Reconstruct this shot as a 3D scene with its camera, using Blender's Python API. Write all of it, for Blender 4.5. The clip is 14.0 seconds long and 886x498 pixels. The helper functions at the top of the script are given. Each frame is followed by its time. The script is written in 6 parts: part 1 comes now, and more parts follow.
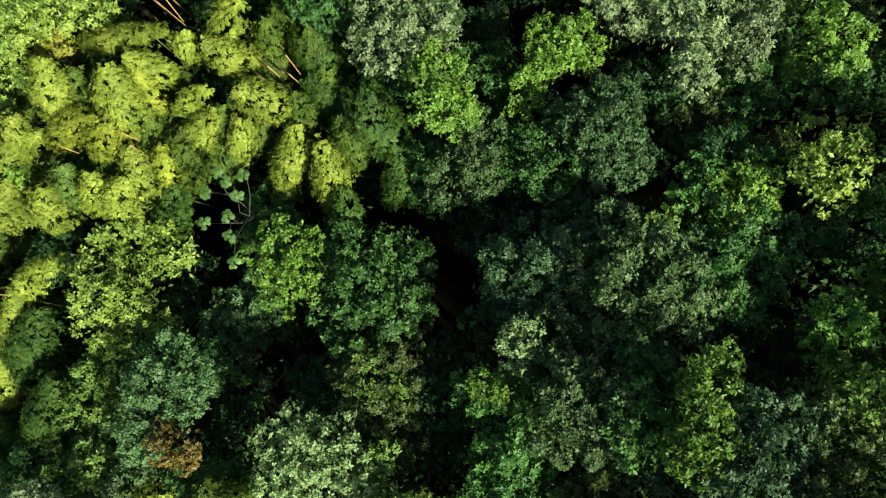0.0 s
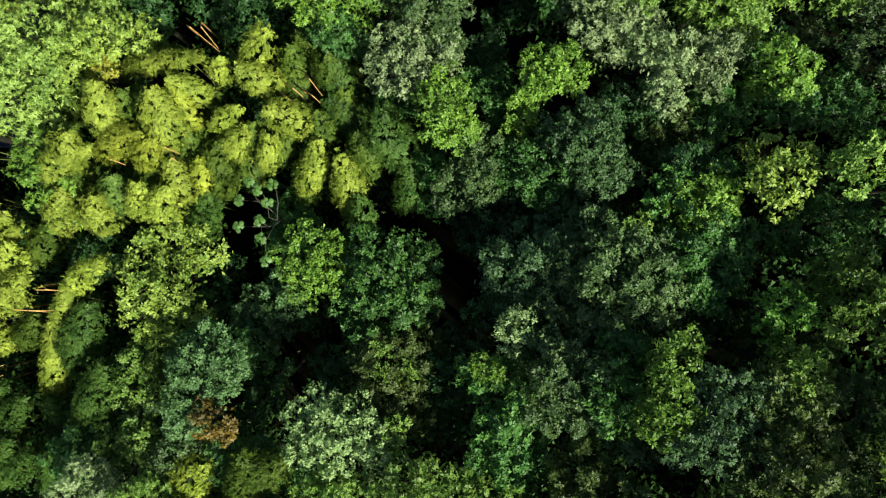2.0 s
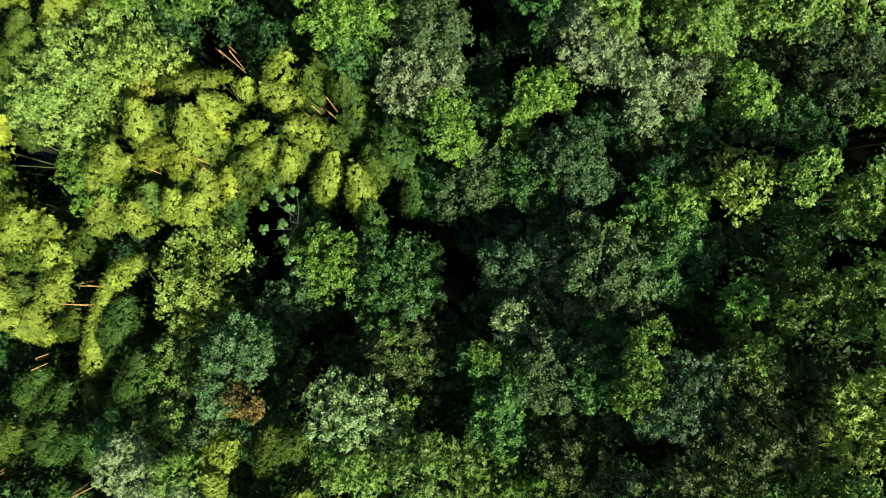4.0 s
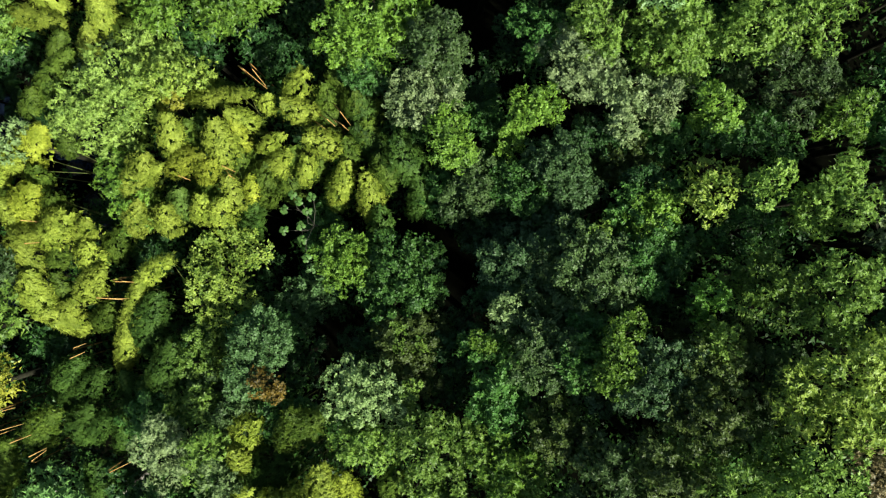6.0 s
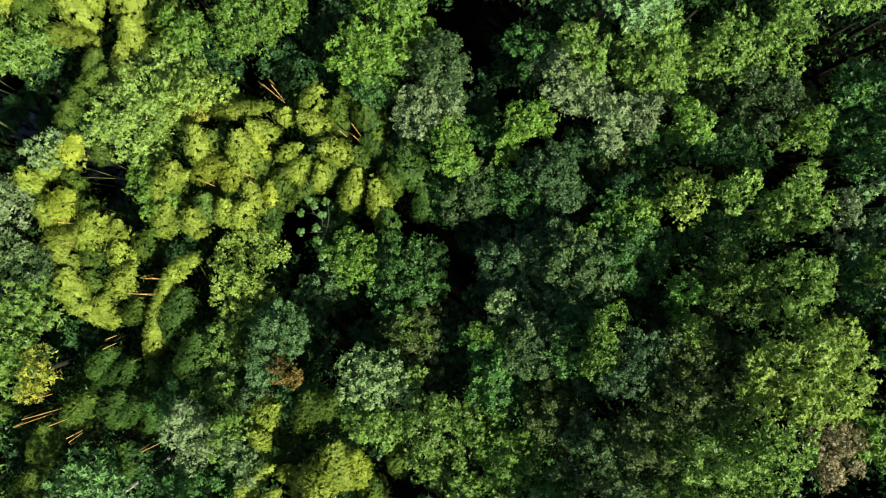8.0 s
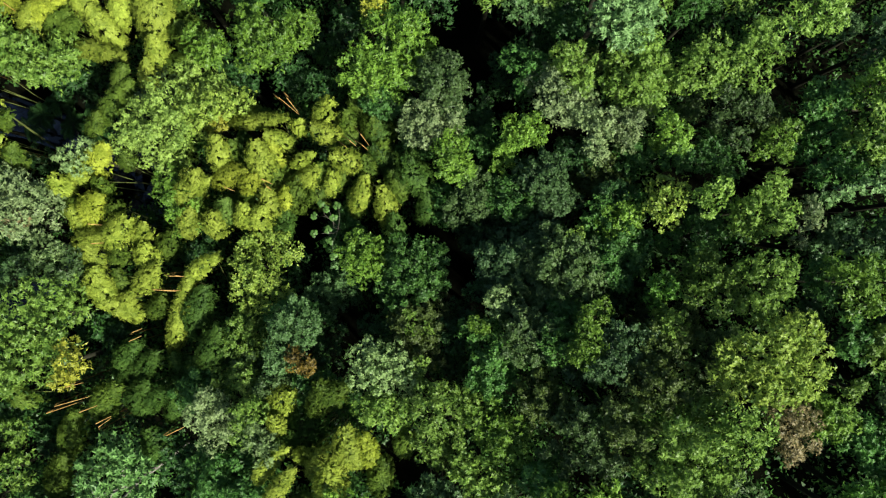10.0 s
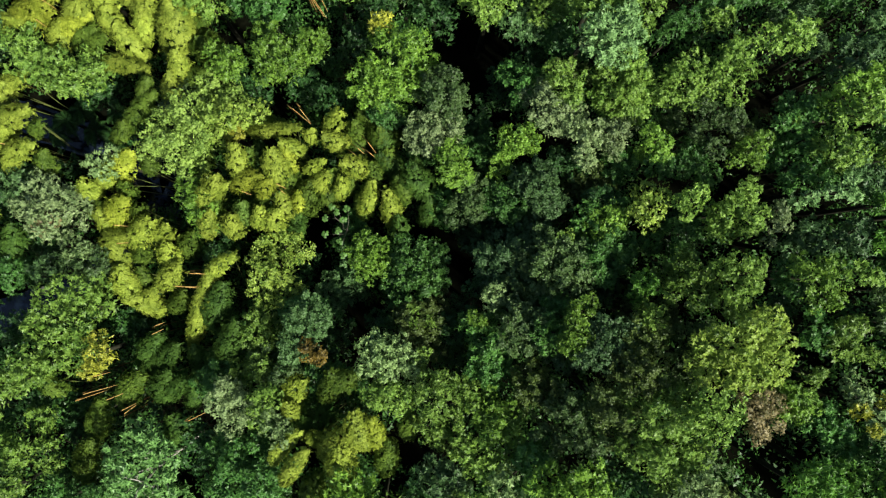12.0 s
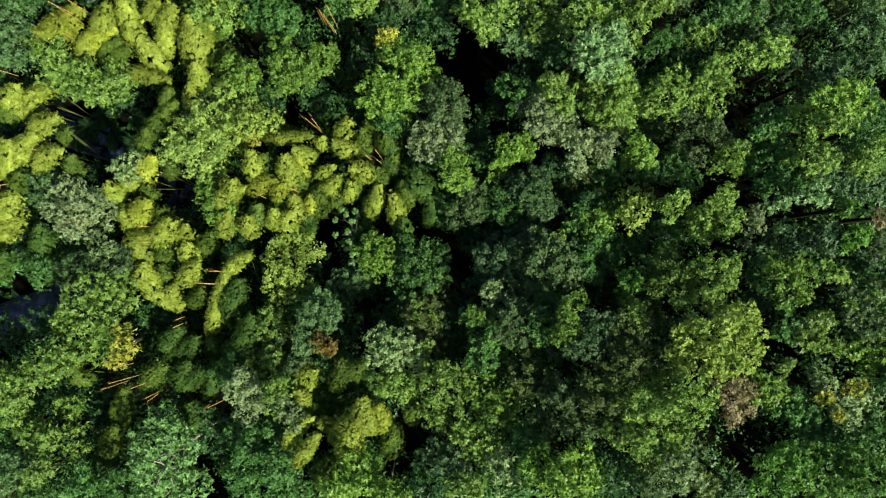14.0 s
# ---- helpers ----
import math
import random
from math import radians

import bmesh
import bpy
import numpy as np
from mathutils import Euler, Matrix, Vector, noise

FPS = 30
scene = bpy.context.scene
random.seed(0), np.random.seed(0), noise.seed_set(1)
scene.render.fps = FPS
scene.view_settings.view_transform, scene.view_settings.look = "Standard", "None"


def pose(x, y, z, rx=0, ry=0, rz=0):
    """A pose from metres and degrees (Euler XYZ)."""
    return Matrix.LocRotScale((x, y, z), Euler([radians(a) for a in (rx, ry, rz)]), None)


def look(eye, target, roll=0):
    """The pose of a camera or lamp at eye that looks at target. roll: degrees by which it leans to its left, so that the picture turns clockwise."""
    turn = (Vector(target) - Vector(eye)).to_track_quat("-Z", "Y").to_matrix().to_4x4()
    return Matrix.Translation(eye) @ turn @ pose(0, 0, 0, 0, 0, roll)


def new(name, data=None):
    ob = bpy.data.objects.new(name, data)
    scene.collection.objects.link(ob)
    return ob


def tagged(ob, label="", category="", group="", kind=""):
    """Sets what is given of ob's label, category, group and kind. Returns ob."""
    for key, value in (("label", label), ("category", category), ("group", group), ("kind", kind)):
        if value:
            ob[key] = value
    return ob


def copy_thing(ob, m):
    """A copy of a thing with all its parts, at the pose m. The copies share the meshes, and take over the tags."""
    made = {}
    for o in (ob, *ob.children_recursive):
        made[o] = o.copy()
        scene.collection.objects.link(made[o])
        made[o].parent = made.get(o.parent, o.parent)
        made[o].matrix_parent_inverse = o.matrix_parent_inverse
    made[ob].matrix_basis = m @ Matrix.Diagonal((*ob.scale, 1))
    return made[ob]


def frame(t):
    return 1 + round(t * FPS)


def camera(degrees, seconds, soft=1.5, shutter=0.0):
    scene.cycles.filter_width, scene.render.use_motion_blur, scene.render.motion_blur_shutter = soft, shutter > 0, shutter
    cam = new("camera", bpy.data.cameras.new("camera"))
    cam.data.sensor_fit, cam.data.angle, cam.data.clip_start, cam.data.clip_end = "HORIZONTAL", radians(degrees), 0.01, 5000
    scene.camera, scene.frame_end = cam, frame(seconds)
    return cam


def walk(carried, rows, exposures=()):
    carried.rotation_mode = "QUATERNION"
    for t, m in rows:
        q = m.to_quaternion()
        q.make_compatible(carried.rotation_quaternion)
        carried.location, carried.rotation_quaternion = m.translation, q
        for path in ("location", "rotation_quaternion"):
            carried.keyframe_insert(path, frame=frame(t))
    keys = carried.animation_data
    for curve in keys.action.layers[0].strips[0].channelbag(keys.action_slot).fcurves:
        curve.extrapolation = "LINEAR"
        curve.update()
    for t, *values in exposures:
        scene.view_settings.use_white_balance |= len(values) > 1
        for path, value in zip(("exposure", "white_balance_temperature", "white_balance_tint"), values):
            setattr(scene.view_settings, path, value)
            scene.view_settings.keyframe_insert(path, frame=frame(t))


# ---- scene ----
cam = camera(61.5, 14.0, soft=1.2)
METRES, EYE, TILT, LEAN, TURN = 40.0, 54.0, -90.0, 0.0, 0.0
ROWS = [
    (0.0, 0.0, 0.0, 0.0, 0.0, 0.0, 0.0),
    (0.5, -0.002, -0.0332, -0.0005, 0.01, 0.01, 0.01),
    (1.0, -0.0044, -0.0694, -0.0009, -0.0, 0.04, 0.02),
    (1.5, -0.0064, -0.1029, -0.0012, -0.02, 0.06, 0.03),
    (2.0, -0.0083, -0.1393, -0.0009, -0.04, 0.07, 0.03),
    (2.5, -0.0098, -0.1728, -0.0009, -0.04, 0.08, 0.02),
    (3.0, -0.0114, -0.2093, -0.0007, -0.05, 0.08, 0.01),
    (5.5, -0.0181, -0.3857, -0.0018, -0.12, 0.1, -0.03),
    (6.0, -0.0197, -0.423, -0.0027, -0.13, 0.11, -0.07),
    (6.5, -0.0218, -0.4577, -0.0028, -0.15, 0.11, -0.08),
    (7.0, -0.0231, -0.4954, -0.0033, -0.16, 0.12, -0.09),
    (7.5, -0.0249, -0.53, -0.0039, -0.18, 0.14, -0.09),
    (8.0, -0.0263, -0.5678, -0.0043, -0.19, 0.15, -0.12),
    (10.5, -0.0351, -0.7456, -0.0057, -0.33, 0.2, -0.25),
    (11.0, -0.0368, -0.7829, -0.0061, -0.35, 0.2, -0.27),
    (11.5, -0.0382, -0.8169, -0.0065, -0.37, 0.2, -0.3),
    (12.0, -0.0396, -0.8541, -0.0071, -0.39, 0.22, -0.32),
    (12.5, -0.041, -0.8887, -0.0075, -0.4, 0.23, -0.35),
    (13.0, -0.0429, -0.9263, -0.0071, -0.42, 0.21, -0.38),
    (13.5, -0.0443, -0.9609, -0.0073, -0.42, 0.21, -0.41),
    (14.0, -0.0456, -0.9989, -0.0077, -0.41, 0.2, -0.44),
]
walk(cam, [(t, pose(0, 0, EYE, TILT, LEAN, TURN) @ pose(METRES * x, METRES * y, METRES * z, 90 + pitch, roll, yaw)) for t, x, y, z, yaw, pitch, roll in ROWS],
     exposures=[(0.0, 1.28), (14.0, 1.20)])

# ---- light: a high, slightly veiled sun from the lower right of the first view, and the sky ----
SUN_FROM = Vector((0.50, -0.42, 0.72)).normalized()
world = bpy.data.worlds.new("world")
scene.world = world
world.use_nodes = True
wn = world.node_tree.nodes
sky = wn.new("ShaderNodeTexSky")
sky.sky_type, sky.sun_disc = "NISHITA", False
sky.sun_elevation = math.asin(SUN_FROM.z)
sky.sun_rotation = math.atan2(SUN_FROM.x, SUN_FROM.y)
wn["Background"].inputs["Strength"].default_value = 0.056
world.node_tree.links.new(sky.outputs["Color"], wn["Background"].inputs["Color"])
sun_data = bpy.data.lights.new("sun", "SUN")
sun_data.energy, sun_data.angle, sun_data.color = 5.0, radians(2.5), (1.0, 0.975, 0.86)
sun = new("sun", sun_data)
sun.matrix_world = look((0, 0, 120), Vector((0, 0, 120)) - SUN_FROM)


# ---- materials ----
def material(name):
    m = bpy.data.materials.new(name)
    m.use_nodes = True
    return m, m.node_tree.nodes, m.node_tree.links


def leaf_material(name, rgb, second, translucent=0.34, rough=0.46, clump=0.85, vary=(0.72, 1.26), gloss=0.26, single=0.40):
    """Foliage: two leaf colours, mixed leaf by leaf and in patches over the crown, with light passing through the blade."""
    m, n, k = material(name)
    bsdf, out = n["Principled BSDF"], n["Material Output"]
    geo, tex, obj = n.new("ShaderNodeNewGeometry"), n.new("ShaderNodeTexNoise"), n.new("ShaderNodeObjectInfo")
    tex.inputs["Scale"].default_value, tex.inputs["Detail"].default_value = clump, 3.0
    coord = n.new("ShaderNodeTexCoord")
    k.new(coord.outputs["Object"], tex.inputs["Vector"])
    add = n.new("ShaderNodeMath")
    add.operation = "MULTIPLY_ADD"
    k.new(geo.outputs["Random Per Island"], add.inputs[0])
    add.inputs[1].default_value = 0.75
    patch = n.new("ShaderNodeMapRange")
    patch.inputs["From Min"].default_value, patch.inputs["From Max"].default_value = 0.35, 0.65
    patch.inputs["To Min"].default_value, patch.inputs["To Max"].default_value = -0.25, 0.6
    k.new(tex.outputs["Fac"], patch.inputs["Value"])
    k.new(patch.outputs["Result"], add.inputs[2])
    mix = n.new("ShaderNodeMix")
    mix.data_type = "RGBA"
    mix.inputs["A"].default_value, mix.inputs["B"].default_value = (*(0.78 * c for c in rgb), 1), (*(1.16 * c for c in second), 1)
    k.new(add.outputs[0], mix.inputs["Factor"])
    hue = n.new("ShaderNodeHueSaturation")
    value, each = n.new("ShaderNodeMapRange"), n.new("ShaderNodeMath")
    value.inputs["To Min"].default_value, value.inputs["To Max"].default_value = vary
    each.operation = "MULTIPLY_ADD"
    each.inputs[1].default_value = single
    odd = n.new("ShaderNodeTexWhiteNoise")
    odd.noise_dimensions = "1D"
    k.new(geo.outputs["Random Per Island"], odd.inputs["W"])
    k.new(odd.outputs["Value"], each.inputs[0])
    k.new(value.outputs["Result"], each.inputs[2])
    k.new(obj.outputs["Random"], value.inputs["Value"])
    k.new(each.outputs[0], hue.inputs["Value"])
    k.new(mix.outputs["Result"], hue.inputs["Color"])
    k.new(hue.outputs["Color"], bsdf.inputs["Base Color"])
    bsdf.inputs["Roughness"].default_value = rough
    bsdf.inputs["Specular IOR Level"].default_value = gloss
    thin, both = n.new("ShaderNodeBsdfTranslucent"), n.new("ShaderNodeMixShader")
    k.new(hue.outputs["Color"], thin.inputs["Color"])
    both.inputs["Fac"].default_value = translucent
    k.new(bsdf.outputs["BSDF"], both.inputs[1])
    k.new(thin.outputs["BSDF"], both.inputs[2])
    k.new(both.outputs["Shader"], out.inputs["Surface"])
    return m


def rough_material(name, rgb, second, scale, rough=0.85, bump=0.4, gloss=0.12):
    """Bark, earth or rock: two colours in coarse and fine noise, with relief."""
    m, n, k = material(name)
    bsdf = n["Principled BSDF"]
    coord = n.new("ShaderNodeTexCoord")
    coarse, fine = n.new("ShaderNodeTexNoise"), n.new("ShaderNodeTexNoise")
    for tex, s in ((coarse, scale), (fine, scale * 7)):
        tex.inputs["Scale"].default_value, tex.inputs["Detail"].default_value = s, 5.0
        k.new(coord.outputs["Object"], tex.inputs["Vector"])
    mul = n.new("ShaderNodeMath")
    mul.operation = "MULTIPLY"
    k.new(coarse.outputs["Fac"], mul.inputs[0])
    k.new(fine.outputs["Fac"], mul.inputs[1])
    ramp = n.new("ShaderNodeValToRGB")
    ramp.color_ramp.elements[0].position, ramp.color_ramp.elements[1].position = 0.12, 0.42
    ramp.color_ramp.elements[0].color, ramp.color_ramp.elements[1].color = (*rgb, 1), (*second, 1)
    k.new(mul.outputs[0], ramp.inputs["Fac"])
    k.new(ramp.outputs["Color"], bsdf.inputs["Base Color"])
    relief = n.new("ShaderNodeBump")
    relief.inputs["Strength"].default_value = bump
    k.new(fine.outputs["Fac"], relief.inputs["Height"])
    k.new(relief.outputs["Normal"], bsdf.inputs["Normal"])
    bsdf.inputs["Roughness"].default_value = rough
    bsdf.inputs["Specular IOR Level"].default_value = gloss
    return m


# kind: leaf colours, leaf length, leaf width against length, leaf cover, label
KINDS = {
    "yel": ((0.092, 0.172, 0.022), (0.185, 0.256, 0.040), 0.225, 0.48, 3.6, "yellow-green broadleaf tree with loose tufted crown over dark undergrowth"),
    "yg": ((0.066, 0.145, 0.019), (0.130, 0.215, 0.035), 0.195, 0.48, 4.0, "light yellow-green broadleaf tree with a clumped leafy crown"),
    "lg": ((0.056, 0.130, 0.016), (0.112, 0.205, 0.024), 0.195, 0.48, 4.2, "fresh green broadleaf tree with a dense tufted crown"),
    "cg": ((0.029, 0.088, 0.016), (0.061, 0.144, 0.026), 0.225, 0.48, 4.6, "rich green broadleaf tree with a full rounded crown"),
    "mg": ((0.026, 0.086, 0.016), (0.055, 0.138, 0.026), 0.185, 0.48, 5.2, "mid-green broadleaf tree with a clumped crown"),
    # dg: dark green, darkened further to hold the shade of canopy gaps
    "dg": ((0.014, 0.048, 0.013), (0.030, 0.078, 0.018), 0.195, 0.48, 3.6, "understorey tree standing low between taller crowns, dark green with gap shade in it"),
    "bg": ((0.036, 0.086, 0.024), (0.070, 0.136, 0.042), 0.18, 0.5, 4.6, "blue-green broadleaf tree with a dense fine crown"),
    "gd": ((0.029, 0.069, 0.023), (0.056, 0.112, 0.037), 0.185, 0.48, 5.2, "dull grey-green broadleaf tree with a dark dense crown"),
    "ol": ((0.034, 0.072, 0.019), (0.060, 0.104, 0.030), 0.185, 0.48, 5.2, "olive grey-green broadleaf tree with a clumped crown"),
    "od": ((0.036, 0.066, 0.013), (0.064, 0.098, 0.020), 0.185, 0.48, 5.2, "dark olive-brown broadleaf tree with a dense crown"),
    "yo": ((0.062, 0.132, 0.018), (0.113, 0.190, 0.030), 0.195, 0.48, 4.4, "yellowish olive broadleaf tree with a broad crown"),
    "pl": ((0.074, 0.138, 0.038), (0.164, 0.240, 0.084), 0.18, 0.5, 3.8, "pale silvery grey-green tree with an open feathery crown"),
    "pg": ((0.085, 0.142, 0.044), (0.170, 0.228, 0.094), 0.18, 0.5, 4.0, "pale greyish green broadleaf tree with a loose crown"),
    "wb": ((0.064, 0.155, 0.036), (0.122, 0.240, 0.062), 0.225, 0.5, 3.2, "blue-green tree with pale branches showing through its open crown"),
    "br": ((0.060, 0.052, 0.013), (0.165, 0.115, 0.018), 0.225, 0.48, 3.4, "orange-brown withering crown among green trees"),
    "bw": ((0.090, 0.092, 0.032), (0.200, 0.165, 0.075), 0.18, 0.48, 3.6, "brownish dry-leaved tree crown among green trees"),
    "mt": ((0.070, 0.155, 0.042), (0.135, 0.235, 0.080), 0.19, 0.5, 4.0, "pale mint-green broadleaf tree with a rounded fluffy crown"),
    "vg": ((0.036, 0.112, 0.012), (0.072, 0.168, 0.020), 0.20, 0.48, 4.6, "vivid deep green broadleaf tree with a broad dense crown"),
    "py": ((0.092, 0.166, 0.027), (0.170, 0.250, 0.048), 0.19, 0.48, 4.0, "pale yellowish-green broadleaf tree with a fine airy crown"),
    "us": ((0.018, 0.062, 0.012), (0.040, 0.102, 0.018), 0.3, 0.6, 3.6, "dark green sapling"),
    "cec": ((0.048, 0.120, 0.022), (0.085, 0.170, 0.037), 0.3, 0.5, 3.0, "slender pale tree"),
    "gold": ((0.165, 0.200, 0.018), (0.275, 0.285, 0.034), 0.18, 0.48, 3.6, "golden yellow leafy crown among green trees"),
}
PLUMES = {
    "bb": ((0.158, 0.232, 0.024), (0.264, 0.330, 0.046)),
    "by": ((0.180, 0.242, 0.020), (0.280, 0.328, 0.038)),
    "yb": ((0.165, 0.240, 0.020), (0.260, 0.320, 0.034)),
    # bd, bk: deeper greens, with the shade under brighter plumes put into the colour
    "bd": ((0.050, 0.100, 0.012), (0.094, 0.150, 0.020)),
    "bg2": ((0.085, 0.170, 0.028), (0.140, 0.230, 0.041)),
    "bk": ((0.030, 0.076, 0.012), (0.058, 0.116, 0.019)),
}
leaf_of = {k: leaf_material("leaves_" + k, v[0], v[1]) for k, v in KINDS.items()}
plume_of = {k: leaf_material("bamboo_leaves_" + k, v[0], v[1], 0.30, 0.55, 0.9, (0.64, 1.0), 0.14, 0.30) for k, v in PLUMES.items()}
# trunk colour set near black, standing in for shade inside the crowns
shaded_bark = rough_material("shaded_bark", (0.008, 0.009, 0.005), (0.024, 0.024, 0.014), 1.2)
pale_bark = rough_material("pale_bark", (0.20, 0.19, 0.16), (0.38, 0.36, 0.31), 1.5)
grey_bark = rough_material("grey_bark", (0.035, 0.035, 0.025), (0.10, 0.095, 0.07), 1.5)
culm_green = rough_material("green_culm", (0.07, 0.10, 0.03), (0.16, 0.18, 0.05), 0.8, 0.45, 0.1)
culm_dry = rough_material("dry_culm", (0.28, 0.15, 0.04), (0.50, 0.33, 0.11), 0.8, 0.55, 0.15)
# litter far darker than real soil: the forest's deep shade is in its colour
litter = rough_material("shaded_leaf_litter", (0.0015, 0.002, 0.001), (0.0045, 0.005, 0.0025), 0.35, 1.0, 0.8, 0.02)
rock_grey = rough_material("river_rock", (0.02, 0.02, 0.019), (0.08, 0.078, 0.075), 0.7)


# ---- building blocks ----
def mesh_object(name, verts, faces, mat, parent=None, label="", smooth=False):
    me = bpy.data.meshes.new(name)
    me.from_pydata([tuple(v) for v in verts], [], faces)
    me.materials.append(mat)
    if smooth:
        me.polygons.foreach_set("use_smooth", [True] * len(me.polygons))
    ob = new(name, me)
    ob.parent = parent
    return tagged(ob, label)


def leaf_mesh(name, root, along, side, lift, mat, parent=None):
    """Leaves as two-facet blades folded on the midrib: root points, lengthwise and sideways vectors, and how far the edges lift."""
    n = len(root)
    v = np.empty((n, 4, 3))
    mid = root + along * 0.5
    v[:, 0], v[:, 2] = root, root + along
    v[:, 1], v[:, 3] = mid + side + lift, mid - side + lift
    me = bpy.data.meshes.new(name)
    me.vertices.add(4 * n)
    me.vertices.foreach_set("co", v.reshape(-1).astype(np.float32))
    base = np.arange(n)[:, None] * 4
    loops = (base + np.array([0, 1, 2, 0, 2, 3])).reshape(-1)
    me.loops.add(6 * n)
    me.loops.foreach_set("vertex_index", loops.astype(np.int32))
    me.polygons.add(2 * n)
    me.polygons.foreach_set("loop_start", (np.arange(2 * n) * 3).astype(np.int32))
    me.update(calc_edges=True)
    me.materials.append(mat)
    ob = new(name, me)
    ob.parent = parent
    return ob


def needle_mesh(name, root, along, side, mat, parent=None):
    """Small or narrow leaves: one tapering facet each, widest near the stalk."""
    n = len(root)
    v = np.empty((n, 3, 3))
    v[:, 0], v[:, 1], v[:, 2] = root + side, root - side, root + along
    me = bpy.data.meshes.new(name)
    me.vertices.add(3 * n)
    me.vertices.foreach_set("co", v.reshape(-1).astype(np.float32))
    me.loops.add(3 * n)
    me.loops.foreach_set("vertex_index", np.arange(3 * n, dtype=np.int32))
    me.polygons.add(n)
    me.polygons.foreach_set("loop_start", (np.arange(n) * 3).astype(np.int32))
    me.update(calc_edges=True)
    me.materials.append(mat)
    ob = new(name, me)
    ob.parent = parent
    return ob


def unit(a):
    return a / np.maximum(np.linalg.norm(a, axis=-1, keepdims=True), 1e-6)


def blades(rng, at, facing, length, ratio, spread=0.7, droop=0.25):
    """Leaf vectors at points that face outwards along `facing`."""
    n = len(at)
    normal = unit(facing + np.array([0, 0, 0.55]) + rng.normal(0, 0.45, (n, 3)))
    along = unit(facing * spread + rng.normal(0, 0.8, (n, 3)) - np.array([0, 0, droop]))
    along = unit(along - normal * (along * normal).sum(1, keepdims=True) * 0.8)
    size = length * rng.uniform(0.65, 1.25, (n, 1))
    side = unit(np.cross(normal, along)) * size * ratio * 0.5
    return at, along * size, side, normal * size * 0.07


def tube(name, path, radii, mat, parent=None, sides=6, label=""):
    """A tapered, bent round stem along a path."""
    path = [Vector(p) for p in path]
    verts, faces = [], []
    for i, p in enumerate(path):
        d = (path[min(i + 1, len(path) - 1)] - path[max(i - 1, 0)]).normalized()
        u = d.orthogonal().normalized()
        w = d.cross(u)
        for s in range(sides):
            a = 2 * math.pi * s / sides
            verts.append(p + (u * math.cos(a) + w * math.sin(a)) * radii[i])
    for i in range(len(path) - 1):
        for s in range(sides):
            faces.append((i * sides + s, i * sides + (s + 1) % sides, (i + 1) * sides + (s + 1) % sides, (i + 1) * sides + s))
    faces.append(tuple(range(sides))[::-1])
    faces.append(tuple((len(path) - 1) * sides + s for s in range(sides)))
    return mesh_object(name, verts, faces, mat, parent, label, True)


# ---- the ground: a slope that rises from a stream valley ----
SLOPE = (16.026, 0.26989, -0.24501, -0.0063675, -0.00087189, 0.0062598)
STREAM = [(-110.0, 34.0), (-62.0, 19.0), (-47.0, 15.0), (-37.5, 10.0), (-41.0, 2.0), (-50.0, -4.0), (-58.0, -8.5), (-75.0, -14.0), (-110.0, -20.0)]


def stream_distance(x, y):
    best = 1e9
    for (ax, ay), (bx, by) in zip(STREAM, STREAM[1:]):
        t = min(1, max(0, ((x - ax) * (bx - ax) + (y - ay) * (by - ay)) / ((bx - ax) ** 2 + (by - ay) ** 2)))
        best = min(best, math.hypot(x - ax - t * (bx - ax), y - ay - t * (by - ay)))
    return best


def ground_height(x, y):
    u, v = 45 * math.tanh(x / 45), 30 * math.tanh(y / 30)
    a, b, c, d, e, f = SLOPE
    z = a + b * u + c * v + d * u * v + e * u * u + f * v * v - 19.5
    z -= 4.0 * math.exp(-(stream_distance(x, y) / 4.5) ** 2)
    return z + 0.5 * noise.noise((x * 0.15, y * 0.15, 3.0)) + 0.2 * noise.noise((x * 0.6, y * 0.6, 7.0))


def sheet(name, xs, ys, height, mat):
    verts = [(x, y, height(x, y)) for y in ys for x in xs]
    w = len(xs)
    faces = [(j * w + i, j * w + i + 1, (j + 1) * w + i + 1, (j + 1) * w + i) for j in range(len(ys) - 1) for i in range(w - 1)]
    return mesh_object(name, verts, faces, mat, smooth=True)


steps = [1400 * math.sinh(5.2 * i / 80) / math.sinh(5.2) for i in range(-80, 81)]
tagged(sheet("ground", steps, steps, ground_height, litter), "forest floor of leaf litter on a slope, coloured near black for shade", "ground", kind="structure")


